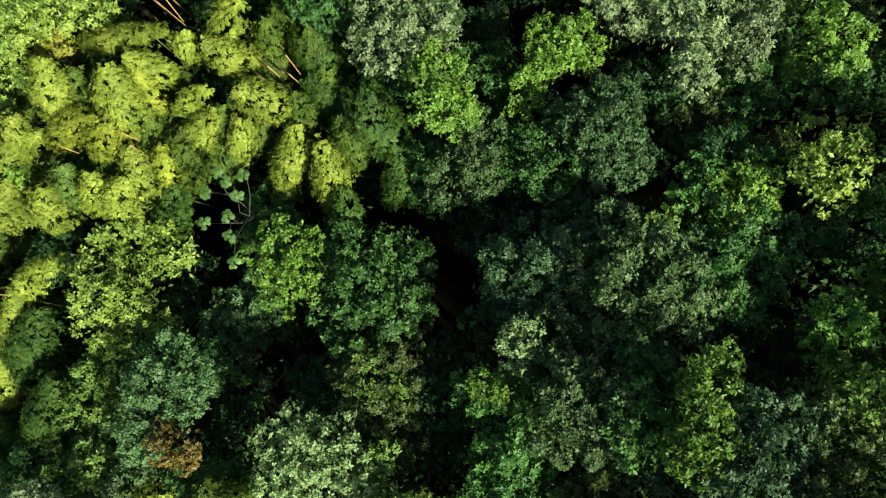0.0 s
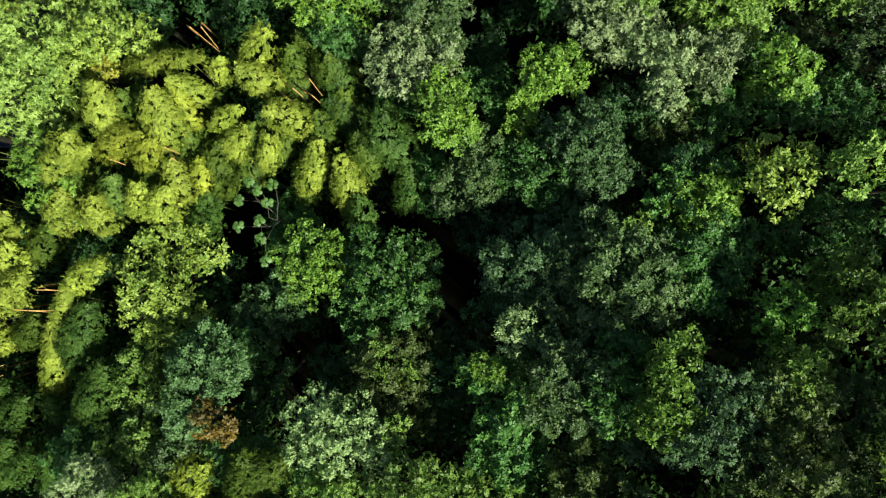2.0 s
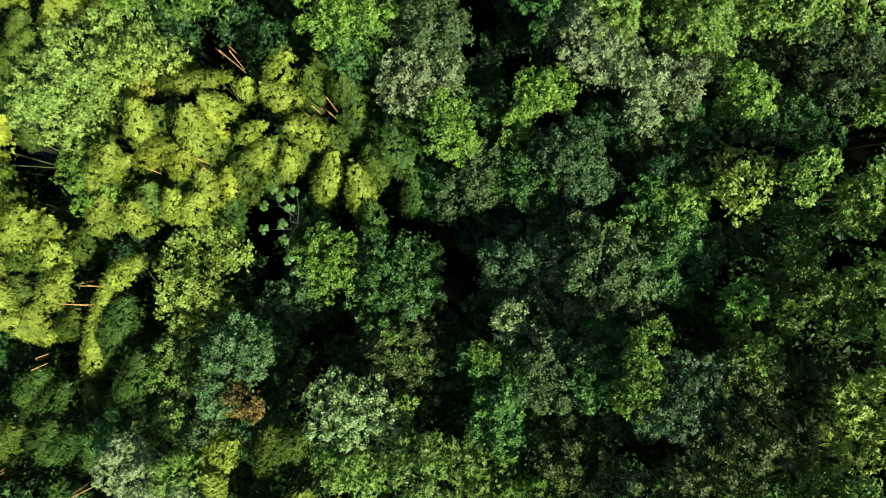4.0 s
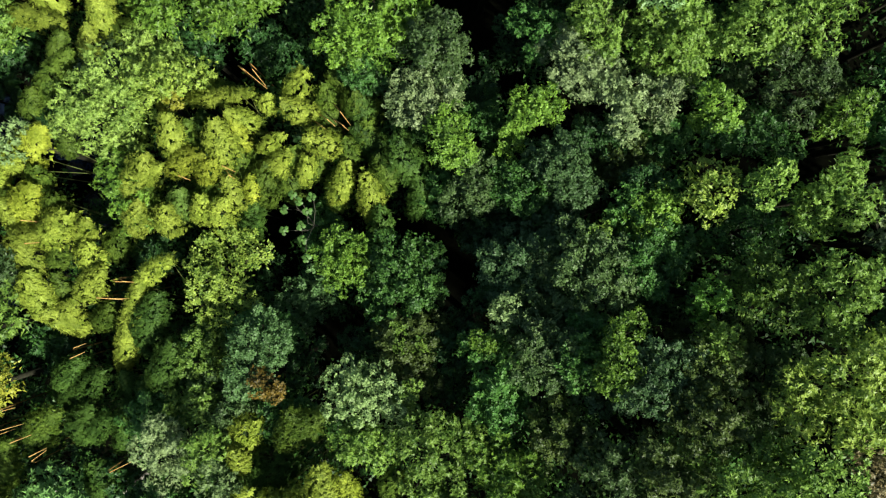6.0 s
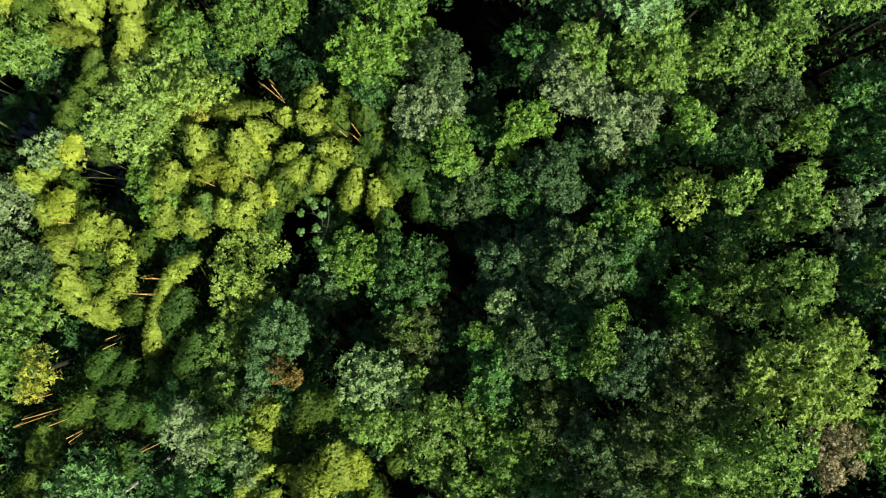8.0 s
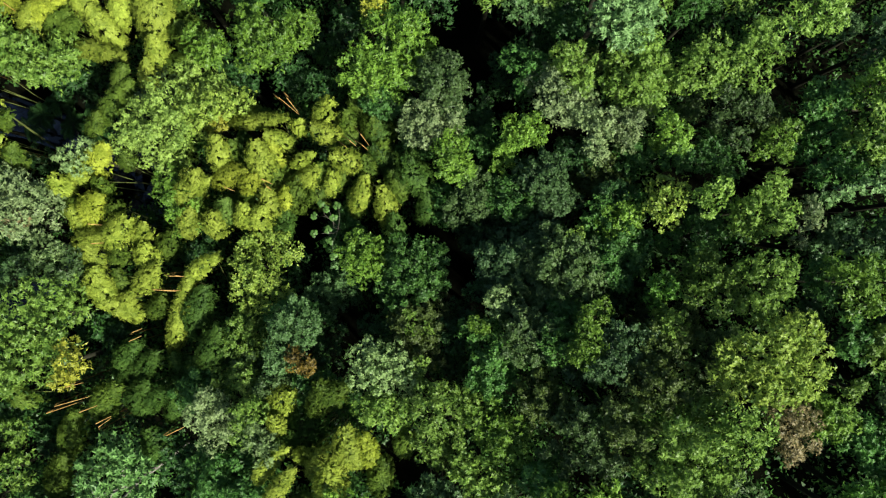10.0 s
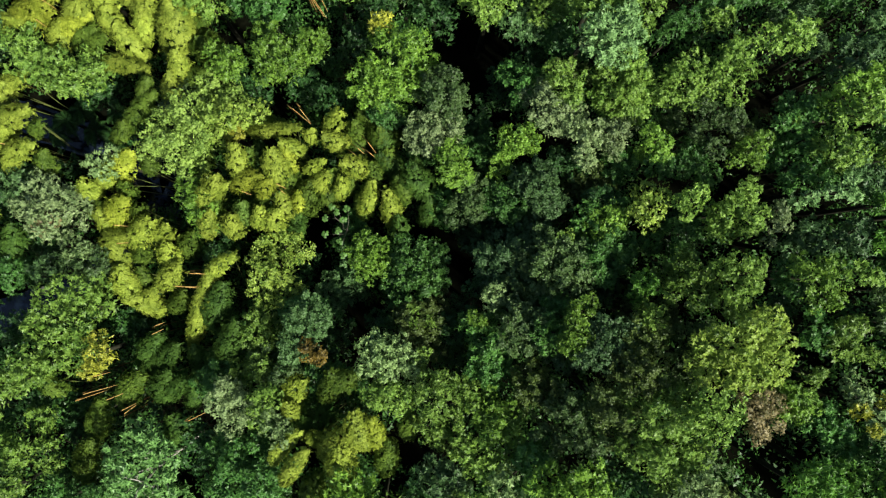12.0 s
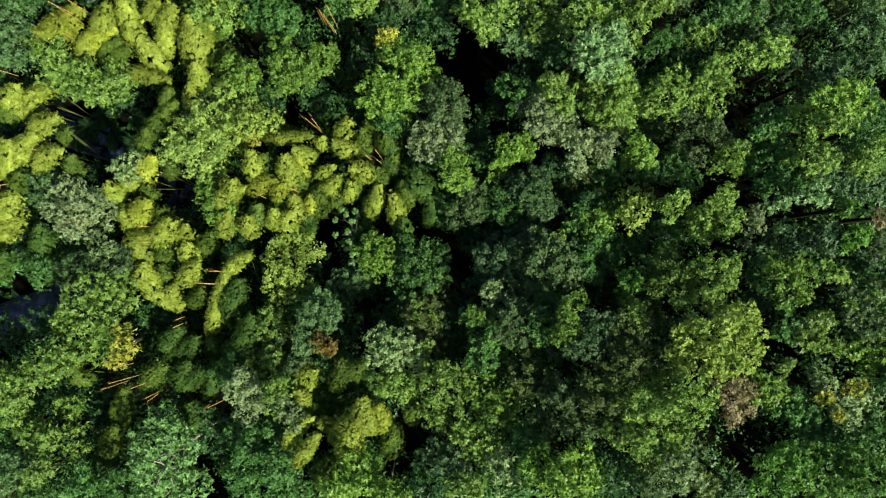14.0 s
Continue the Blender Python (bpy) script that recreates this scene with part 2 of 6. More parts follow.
# ---- trees ----
def tree(kind, *lobes, base=None):
    """A broadleaf tree: trunk, a limb to every leafy mass of the crown (x, y, z, radius), and the leaves of the crown in tufts."""
    first, second, length, ratio, cover, label = KINDS[kind]
    rng = np.random.default_rng(int(abs(lobes[0][0] * 977 + lobes[0][1] * 131) * 10))
    lobes = np.array(lobes)
    cx, cy = (lobes[:, :2] * lobes[:, 3:]).sum(0) / lobes[:, 3].sum()
    gz = ground_height(cx, cy)
    thing = tagged(new("tree"), label, "tree", "forest trees")
    thing.location = (cx, cy, gz)
    # the crown is domed: its middle stands higher than its rim
    away = np.hypot(lobes[:, 0] - cx, lobes[:, 1] - cy)
    lobes[:, 3] *= 1.05
    lobes[:, 2] += 0.30 * away.max() * (0.8 - 1.2 * (away / max(away.max(), 0.1)) ** 2)
    local = lobes[:, :3] - np.array((cx, cy, gz))
    top, reach = local[:, 2].max(), lobes[:, 3].max()
    fork = max(1.5, local[:, 2].min() - reach * 1.2)
    girth = 0.07 + 0.011 * top
    stem = pale_bark if kind == "wb" else shaded_bark
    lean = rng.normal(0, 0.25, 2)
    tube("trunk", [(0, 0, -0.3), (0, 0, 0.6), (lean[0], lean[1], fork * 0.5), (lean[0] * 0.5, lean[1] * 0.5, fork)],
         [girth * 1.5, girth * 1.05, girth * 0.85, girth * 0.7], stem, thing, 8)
    if kind == "wb":
        for i in range(6):
            a, q = i * 1.05 + rng.uniform(-0.35, 0.35), rng.uniform(1.1, 3.0)
            h = local[:, 2].max() + rng.uniform(0.3, 0.9)
            tube("branch", [(0.3, -0.4, h - 1.6), (0.3 + 0.35 * q * math.cos(a), -0.4 + 0.35 * q * math.sin(a), h - 0.1), (0.3 + 0.7 * q * math.cos(a + 0.25), -0.4 + 0.7 * q * math.sin(a + 0.25), h + 0.45), (0.3 + q * math.cos(a + 0.1), -0.4 + q * math.sin(a + 0.1), h + 0.5)],
                 [0.06, 0.045, 0.03, 0.012], pale_bark, thing, 5)
    # leaves in rosettes at the twig ends, coarser on the trees that stand far out
    coarse = 1 + 1.3 * min(0.85, max(0.0, max(abs(cx) / 22, abs(cy) / 13) - 0.9))
    far = coarse > 1.15
    blade = length * coarse / (1.35 if far else 1.0)
    root, along, facing = [], [], []
    for (px, py, pz), r in zip(local, lobes[:, 3]):
        h = (pz - fork) * rng.uniform(0.35, 0.6)
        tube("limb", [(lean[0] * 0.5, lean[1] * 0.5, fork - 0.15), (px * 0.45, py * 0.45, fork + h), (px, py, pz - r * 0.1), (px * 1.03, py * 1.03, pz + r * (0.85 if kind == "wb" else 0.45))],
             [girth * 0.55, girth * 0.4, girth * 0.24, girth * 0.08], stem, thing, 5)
        middle = np.array((px, py, pz))
        # boughs: small rounded masses over the upper shell, with open creases between
        n = int(rng.integers(10, 14) if far else rng.integers(13, 18))
        bough = unit(rng.normal(0, 1, (n * 4, 3)))
        bough = bough[bough[:, 2] > -0.3]
        keep = []
        for q in bough:
            if all(q @ p < 0.80 for p in keep) and len(keep) < n:
                keep.append(q)
        bough = np.array(keep)
        bough_at = middle + bough * (1, 1, 0.8) * r * rng.uniform(0.60, 1.08, (len(bough), 1))
        bough_r = r * rng.uniform(0.22, 0.38, len(bough)) * (1.18 if far else 1.0)
        for b_at, b_r, b_d in zip(bough_at, bough_r, bough):
            twigs = max(4, int(cover * 0.84 * b_r * b_r / (blade * blade)))
            d = unit(rng.normal(0, 1, (twigs, 3)) + b_d * 0.5 + (0, 0, 0.45))
            tip = b_at + d * b_r * np.where(rng.uniform(0, 1, (twigs, 1)) < 0.16, rng.uniform(1.05, 1.5, (twigs, 1)), rng.uniform(0.6, 1.05, (twigs, 1)))
            each = int(rng.integers(7, 10))
            axis = np.repeat(unit(d + (0, 0, 0.25) + rng.normal(0, 0.2, d.shape)), each, 0)
            out = rng.normal(0, 1, (twigs * each, 3))
            out = unit(out - axis * (out * axis).sum(1, keepdims=True))
            way = unit(out + axis * rng.uniform(-0.15, 0.65, (len(out), 1)))
            root.append(np.repeat(tip, each, 0) + way * blade * 0.12)
            along.append(way)
            facing.append(unit(axis + out * -0.2 + rng.normal(0, 0.15, out.shape)))
        # inner and lower leaves in the shade
        for drop, flat, part_of in ((0.22, 0.62, 0.34), (1.0, 0.8, 0.28), (1.8, 0.8, 0.14)):
            some = int(math.pi * r * r * cover * part_of / (blade * blade * 2.2))
            e = unit(rng.normal(0, 1, (some, 3)))
            root.append(e * r * np.array((0.9, 0.9, flat)) * rng.uniform(0.4, 1, (some, 1)) + (px * 0.97, py * 0.97, pz - r * drop))
            along.append(unit(e + rng.normal(0, 0.8, e.shape)))
            facing.append(unit(e + (0, 0, 0.8)) * 1.0001)
    root, along, facing = np.concatenate(root), np.concatenate(along), np.concatenate(facing)
    size = blade * rng.uniform(0.78, 1.30, (len(root), 1))
    size[np.linalg.norm(facing, axis=1) > 1.00005] *= 1.5
    normal = unit(facing - along * (facing * along).sum(1, keepdims=True))
    side = unit(np.cross(normal, along)) * size * ratio * 0.5
    if far:
        needle_mesh("crown", root, along * size, side, leaf_of[kind], thing)
    else:
        leaf_mesh("crown", root, along * size, side, normal * size * 0.08, leaf_of[kind], thing)
    return thing


def bamboo(*plumes):
    """A clump of bamboo: culms that rise from one root and arch over, each with a drooping feathery plume of narrow leaves."""
    rng = np.random.default_rng(int(abs(plumes[0][1] * 977 + plumes[0][2] * 131) * 10))
    mids = np.array([((p[1] + p[4]) / 2, (p[2] + p[5]) / 2) for p in plumes])
    cx, cy = mids.mean(0)
    gz = ground_height(cx, cy)
    bright = sum(p[0] in ("bb", "by", "yb") for p in plumes) * 2 >= len(plumes)
    thing = tagged(new("bamboo_clump"), "bright yellow-green bamboo clump with arching feathery plumes" if bright else "bamboo clump with arching feathery plumes, deep green with shade in the colour", "bamboo", "bamboo clumps")
    thing.location = (cx, cy, gz)
    origin = np.array((cx, cy, gz))
    for kind, x0, y0, z0, x1, y1, z1, w in plumes:
        a, b = np.array((x0, y0, z0)) - origin, np.array((x1, y1, z1)) - origin
        foot = np.array((*(rng.normal(0, 0.5, 2) + a[:2] * 0.15), -0.3))
        culm = tube("culm", [foot, foot * 0.6 + a * 0.4 + (0, 0, a[2] * 0.08), a * 0.92 + foot * 0.08, a, (a + b) / 2 + (0, 0, 0.15 * w), b],
             [0.055, 0.05, 0.035, 0.025, 0.015, 0.006], culm_green, thing, 5)
        span = np.linalg.norm(b - a)
        axis = (b - a) / max(span, 1e-6)
        across = unit(np.cross(axis, (0, 0, 1)))
        upward = np.cross(across, axis)
        whole = span + 1.5 * w
        coarse = 1 + 0.5 * min(1.5, max(0.0, max(abs(x0) / 23, abs(y0) / 13) - 0.95))
        dense = 108 if kind in ("bb", "by", "yb", "bg2") else 80
        tufts = max(36, int(2 * w * whole * 28 / coarse))
        per = max(3, int(2 * w * whole * dense / (coarse * coarse) / tufts))
        # side branches end in tufts over the back of the arch: thin where the culm bends over, full and blunt at the hanging tip
        s = rng.permutation((np.arange(tufts) + rng.uniform(0, 1, tufts)) / tufts) ** 0.85
        shape = np.clip(0.16 + s / 0.5, 0, 1) ** 0.7 * np.sqrt(np.clip(1 - (np.clip(s - 0.74, 0, 1) / 0.27) ** 2, 0.02, 1))
        spread = (np.arange(tufts) + 0.5) * 2 / tufts - 1
        turn = 1.85 * np.sign(spread) * np.abs(spread) ** 1.15 + rng.normal(0, 0.12, tufts)
        phase = rng.uniform(0, 6.3, 2)
        shape *= 1 + 0.09 * np.sin(s * rng.uniform(6, 11) + phase[0]) * np.cos(turn * 1.6 + phase[1])
        out = np.cos(turn)[:, None] * upward + np.sin(turn)[:, None] * across
        out = unit(out + axis * (np.clip(s - 0.70, 0, 1) * 4.0 - np.clip(0.25 - s, 0, 1) * 1.2)[:, None])
        bend = across * rng.uniform(-0.6, 0.6) * w
        knot = a - axis * 0.75 * w + axis * (s * whole)[:, None] + bend * (4 * s * (1 - s))[:, None] + (0, 0, 1) * (0.3 * w * np.sin(np.pi * s))[:, None] + out * (1, 1, 0.85) * (shape * w * rng.uniform(0.89, 1.01, tufts))[:, None]
        size_t = np.repeat(rng.uniform(0.12, 0.19, (tufts, 1)) * (0.55 + 0.45 * w), per, 0)
        sprays = tufts * per
        base = np.repeat(out, per, 0)
        round_ = unit(rng.normal(0, 1, (sprays, 3)) + base * 0.8)
        centre = np.repeat(knot, per, 0) + round_ * size_t * rng.uniform(0.45, 1.1, (sprays, 1))
        core = rng.uniform(0, 1, sprays) < 0.22
        centre[core] -= base[core] * size_t[core] * 1.3
        # some twigs hang lower, beneath the plume
        low = rng.uniform(0, 1, sprays) < 0.18
        centre[low] += rng.normal(0, 0.2 * w, (low.sum(), 3)) - rng.uniform(0.3, 1.4, (low.sum(), 1)) * w * (0, 0, 1)
        out = unit(base + round_ * 0.28)
        # each spray is a short hanging twig with leaves along it
        hang = unit(out * 0.6 + axis * 0.35 + rng.normal(0, 0.25, (sprays, 3)) - np.array((0, 0, 0.6)))
        each = 10
        count = sprays * each
        step = np.tile(np.linspace(-0.35, 0.5, each), sprays)[:, None] * rng.uniform(0.5, 1.1, (count, 1)) * 0.27 * coarse
        way, facing = np.repeat(hang, each, 0), np.repeat(out, each, 0)
        at = np.repeat(centre, each, 0) + way * step + rng.normal(0, 0.035, (count, 3)) * coarse
        normal = unit(facing + rng.normal(0, 0.20, (count, 3)))
        along = unit(way * 0.9 + rng.normal(0, 0.45, (count, 3)))
        along = unit(along - normal * (along * normal).sum(1, keepdims=True) * 0.85)
        size = rng.uniform(0.11, 0.22, (count, 1)) * coarse
        # the innermost leaves are broad and close the plume
        inner = np.repeat(core, each)
        width = np.where(inner, 0.34, 0.13)[:, None]
        size[inner] *= 1.5
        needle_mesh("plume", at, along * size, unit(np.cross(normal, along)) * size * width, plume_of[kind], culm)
    return thing


def pole(a, b):
    """A dead bamboo culm that leans out of the foliage, with swollen joints."""
    a, b = Vector(a), Vector(b)
    d = (b - a)
    joints = max(4, int(d.length / 0.35))
    path, radii = [], []
    for i in range(joints + 1):
        t = i / joints
        r = 0.036 * (1 - 0.5 * t)
        for dt, k in ((-0.02, 1.0), (0.0, 1.3), (0.02, 1.0)):
            path.append(a + d * (t + dt / d.length))
            radii.append(r * k)
    foot = a - d.normalized() * 1.5 - Vector((0, 0, 3.0))
    gz = ground_height(foot.x, foot.y)
    path = [Vector((foot.x - d.x * 0.2, foot.y - d.y * 0.2, gz - 0.2)), foot] + path
    radii = [0.06, 0.055] + radii
    return tagged(tube("bamboo_pole", path, radii, culm_dry, None, 6), "bare orange-brown dead bamboo pole leaning out of the foliage", "bamboo pole", "bare bamboo poles")


def cecropia(*tips):
    """A slender tree with bare pale branches, each ending in a rosette of large round lobed leaves, every leaf a piece of its own."""
    rng = np.random.default_rng(11)
    tips = np.array(tips)
    cx, cy = tips[:, :2].mean(0) + (0.6, -0.4)
    gz = ground_height(cx, cy)
    thing = tagged(new("cecropia_tree"), "slender pale-branched tree with rosettes of big round lobed leaves", "tree", "forest trees")
    thing.location = (cx, cy, gz)
    local = tips - (cx, cy, gz)
    fork = local[:, 2].min() - 3.2
    tube("trunk", [(0, 0, -0.3), (0.1, 0, fork * 0.5), (0, 0.05, fork)], [0.12, 0.09, 0.06], grey_bark, thing, 8)
    verts, faces = [(0, 0, 0)], []
    for i in range(27):
        a = 2 * math.pi * i / 27
        r = (0.17, 0.17, 0.115)[i % 3]
        verts.append((0.17 + r * math.cos(a), r * math.sin(a), 0.05 - 0.35 * r * r * 2))
    verts[0] = (0.17, 0, 0.06)
    faces = [(0, 1 + i, 1 + (i + 1) % 27) for i in range(27)]
    data = bpy.data.meshes.new("leaf")
    data.from_pydata(verts, [], faces)
    data.materials.append(leaf_of["cec"])
    order = local[np.argsort(np.arctan2(local[:, 1], local[:, 0]))]
    for i, (x, y, z) in enumerate(order):
        three = order[i - i % 3:i - i % 3 + 3]
        node = (*(three[:, :2].mean(0) * 0.55 + (0.15, -0.1)), three[:, 2].min() - 1.7)
        if i % 3 == 0:
            tube("limb", [(0, 0.05, fork - 0.1), (node[0] * 0.3, node[1] * 0.5, fork + 0.8), node], [0.055, 0.04, 0.028], grey_bark, thing, 6)
        sway = rng.uniform(-0.3, 0.3, 2)
        branch = tube("branch", [node, (node[0] * 0.6 + x * 0.4 + sway[0], node[1] * 0.6 + y * 0.4 + sway[1], z - 1.1), (x * 0.97 + sway[0] * 0.4, y * 0.97 + sway[1] * 0.4, z - 0.5), (x, y, z)],
                      [0.026, 0.02, 0.016, 0.014], grey_bark, thing, 6)
        turn = rng.uniform(0, 360)
        for i in range(7):
            leaf = new("leaf", data)
            leaf.parent = branch
            k = rng.uniform(0.7, 1.05)
            leaf.matrix_basis = pose(x, y, z + 0.02 * i, 0, 0, turn + i * 137.5) @ pose(0.10 if i < 6 else -0.1, 0, 0, rng.uniform(-12, 12), rng.uniform(5, 30), 0) @ Matrix.Diagonal((k, k, k, 1))
    return thing


def palm(x, y, height, turn):
    """A palm in the shade: a slender ringed stem and arching fronds of paired narrow leaflets, every frond a part."""
    gz = ground_height(x, y)
    thing = tagged(new("palm_tree"), "dark green palm with arching feathery fronds in the shade", "palm", "palms")
    thing.location = (x, y, gz)
    tube("trunk", [(0, 0, -0.3), (0.1, 0, height * 0.5), (0.15, 0.1, height)], [0.16, 0.12, 0.09], shaded_bark, thing, 8)
    verts, faces = [], []
    for i in range(26):
        t = 0.12 + 0.88 * i / 25
        px, pz = 2.6 * t - 0.5 * t * t, 0.9 * t - 1.7 * t * t
        reach = 0.62 * math.sin(math.pi * min(1, 0.12 + 0.85 * t))
        for side in (-1, 1):
            n = len(verts)
            verts += [(px - 0.03, 0, pz), (px + 0.05, 0, pz), (px + 0.3 * reach, side * reach * 0.95, pz - 0.30 * reach), (px + 0.12 * reach, side * reach * 0.5, pz + 0.03)]
            faces += [(n, n + 1, n + 3), (n + 1, n + 2, n + 3), (n, n + 3, n + 2)]
    n = len(verts)
    for i in range(9):
        t = i / 8
        px, pz, r = 2.6 * t - 0.5 * t * t, 0.9 * t - 1.7 * t * t, 0.035 * (1.1 - t)
        verts += [(px, -r, pz), (px, r, pz), (px, 0, pz + r * 1.5)]
        if i:
            a = n + 3 * (i - 1)
            faces += [(a, a + 3, a + 5, a + 2), (a + 1, a + 2, a + 5, a + 4), (a, a + 1, a + 4, a + 3)]
    data = bpy.data.meshes.new("frond")
    data.from_pydata(verts, [], faces)
    # the dg leaves bring their painted gap shade to the fronds
    data.materials.append(leaf_of["dg"])
    for i in range(12):
        frond = new("frond", data)
        frond.parent = thing
        k = 0.85 + 0.3 * ((i * 7) % 5) / 5
        frond.matrix_basis = pose(0.15, 0.1, height, 0, -18 + (i % 4) * 12, turn + i * 137.5) @ Matrix.Diagonal((k, k, k, 1))
    return thing


# ---- the forest ----

tree("yel", (-25.79, 14.21, 9.51, 1.46), (-23.74, 12.82, 10.78, 1.24), (-22.37, 13.77, 10.89, 1.24), (-21.01, 13.95, 10.34, 1.25), (-24.92, 11.75, 9.87, 1.27), (-20.14, 14.44, 10.05, 0.9))
tree("gold", (-22.78, 12.19, 10.11, 0.86), (-23.46, 11.61, 9.77, 0.65))
tree("yel", (-17.43, 0.36, 10.99, 1.59), (-19.55, -0.63, 10.62, 1.6), (-15.87, -0.29, 11.66, 1.39), (-19.17, -2.51, 12.17, 1.37), (-17.42, -2.85, 11.79, 1.38), (-19.89, -4.5, 11.31, 1.22), (-17.89, -4.77, 11.84, 1.38), (-16.06, -4.47, 11.59, 0.87))
tree("mg", (-22.43, -10.22, 7.38, 1.97), (-20.5, -8.74, 7.73, 1.74), (-19.78, -10.48, 7.79, 1.52), (-23.94, -10.8, 7.18, 1.1), (-22.17, -7.83, 7.93, 0.95))
tree("mg", (-15.57, -6.4, 11.61, 1.8), (-14.24, -7.02, 11.74, 1.59), (-13.38, -6.67, 11.93, 1.19), (-15.95, -5.88, 11.89, 1.19))
tree("br", (-13.71, -10.09, 16.15, 1), (-12.92, -10.55, 16.75, 0.68), (-14.18, -9.43, 15.91, 0.63))
tree("bg", (-11.72, -3.4, 8.97, 1.59), (-13.1, -4.56, 8.73, 1.42), (-10.43, -4.16, 9.52, 1.4), (-12.2, -5.52, 9, 1.24), (-13.54, -5.2, 8.9, 1.06))
tree("lg", (-8.18, 0.03, 13.17, 1.59), (-9.32, -0.89, 13.6, 1.22), (-7.27, -0.58, 13.89, 1.04), (-8.63, -2.1, 13.95, 1.21), (-7.41, -1.79, 13.98, 1.04))
tree("mg", (-10.99, 2.84, 7.87, 1.39), (-11.26, 1.08, 8.21, 1.38), (-9.79, 1.76, 8.56, 1.07))
tree("cg", (-4.74, -0.28, 13.44, 1.5), (-2.59, -0.28, 13.4, 1.5), (-1.64, -1.19, 13.87, 1.32), (-5.65, -1.81, 13.57, 1.33), (-4.01, -2.07, 14.53, 1.46), (-1.92, -2.97, 14.48, 1.46), (-5.87, -3.6, 14.1, 1.14), (-4.28, -4.13, 14.83, 1.44), (-2.8, -3.54, 14.77, 1.29))
tree("od", (-3.97, -7.08, 14.96, 1.47), (-2.48, -7.64, 15.14, 1.28), (-4.36, -6.02, 14.13, 1.31), (-2.79, -5.91, 14.85, 1.11), (-1.32, -5.37, 14.43, 1.12), (-4.28, -8.6, 14.79, 1.48), (-2.48, -9.43, 15.03, 1.47))
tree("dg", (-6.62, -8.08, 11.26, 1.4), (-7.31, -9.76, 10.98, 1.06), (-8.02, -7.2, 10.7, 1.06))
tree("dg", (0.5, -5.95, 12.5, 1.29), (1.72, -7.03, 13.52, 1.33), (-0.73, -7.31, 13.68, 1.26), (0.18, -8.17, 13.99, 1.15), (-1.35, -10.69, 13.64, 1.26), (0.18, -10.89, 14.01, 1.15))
tree("pl", (-7.37, -8.91, 17.21, 1.21), (-8.03, -9.53, 18.01, 1.03), (-6.67, -10.09, 17.96, 1.18), (-5.09, -9.38, 17.55, 1.05), (-4.45, -10.56, 18.24, 1.17), (-6.39, -11.17, 18.02, 1.33), (-8.36, -11.25, 17.75, 1.04), (-3.93, -11.72, 18, 1.03))
tree("yg", (-3.17, -10.62, 18.03, 0.77), (-2.81, -9.71, 18.35, 0.53))
tree("cg", (2.33, -8.37, 18.29, 1.18), (3.11, -9.61, 18.72, 1.33), (3.89, -8.49, 18.93, 1.16), (2.64, -10.99, 17.71, 1.37), (4.21, -10.49, 18.45, 1.34), (1.84, -7.22, 17.28, 1.21), (3.2, -6.86, 17.69, 1.03))
tree("pl", (3.77, -3.85, 19.98, 0.84), (3.4, -4.91, 19.79, 0.7), (3.01, -4.12, 19.84, 0.56))
tree("ol", (5.22, -4.24, 18.9, 1.49), (4.65, -5.53, 19.16, 1.15), (5.46, -6.55, 20.69, 1.32), (5.48, -8.09, 20.59, 1.41), (6.98, -8.32, 20.68, 1.41), (8.3, -7.88, 21.46, 1.38), (9.03, -8.86, 21.48, 1.22), (7.38, -6.46, 21.13, 1.24))
tree("pl", (5.98, -5.43, 20.59, 0.77), (6.18, -6.26, 20.87, 0.65), (5.28, -5.1, 20.21, 0.55))
tree("gd", (3.34, -1.41, 16.1, 1.6), (4.96, -0.82, 16.89, 1.75), (6.79, -0.26, 16.08, 1.61), (3.9, -2.84, 16.22, 1.42), (5.56, -2.81, 16.6, 1.58), (7.24, -2.24, 16.71, 1.4))
tree("gd", (3.32, 0.03, 12.74, 1.55), (4.78, 0.34, 13.65, 1.52), (6.84, 1.24, 14.12, 1.5), (8.32, 2.74, 14.27, 1.5), (8.21, 4.04, 13.34, 1.34))
tree("ol", (8.43, 0.58, 17.7, 1.54), (9.89, -0.24, 18.4, 1.51), (10.38, -1.55, 19.46, 1.46), (8.8, -1.54, 19.5, 1.46), (11.54, -0.24, 18.31, 1.34), (7.92, -3.19, 18.72, 1.33), (9.76, -3.09, 19.8, 1.45), (11.79, -2.62, 19.18, 1.31), (8.28, -4.69, 19.47, 1.46), (7.18, -4.29, 18.41, 1.34))
tree("yg", (10.25, 1.1, 18.55, 0.76), (9.79, 0.7, 18.76, 0.58))
tree("mg", (8.67, -5.65, 20.01, 1.12), (9.59, -5.33, 20.39, 0.95), (10.05, -6.32, 20.57, 0.94), (8.51, -4.67, 19.61, 0.97))
tree("lg", (11, -5.29, 23.54, 1.19), (10.13, -6.34, 24.08, 1.04), (11.73, -4.71, 22.83, 0.81), (10.34, -7.3, 24.76, 1.14), (9.91, -8.2, 24.72, 1.01), (9.42, -7.9, 24.16, 0.77))
tree("gd", (12.46, -6.95, 23.36, 1.15), (13.65, -6.97, 23.3, 1.16), (11.81, -7.99, 23.84, 1.28), (13.07, -8.15, 24.09, 1.27), (14.63, -7.57, 23.69, 1.28), (12.02, -9, 25, 1.23), (13.81, -9.17, 24.45, 1.25), (10.95, -8.99, 24.3, 1.12), (9.75, -9.82, 22.37, 1.04))
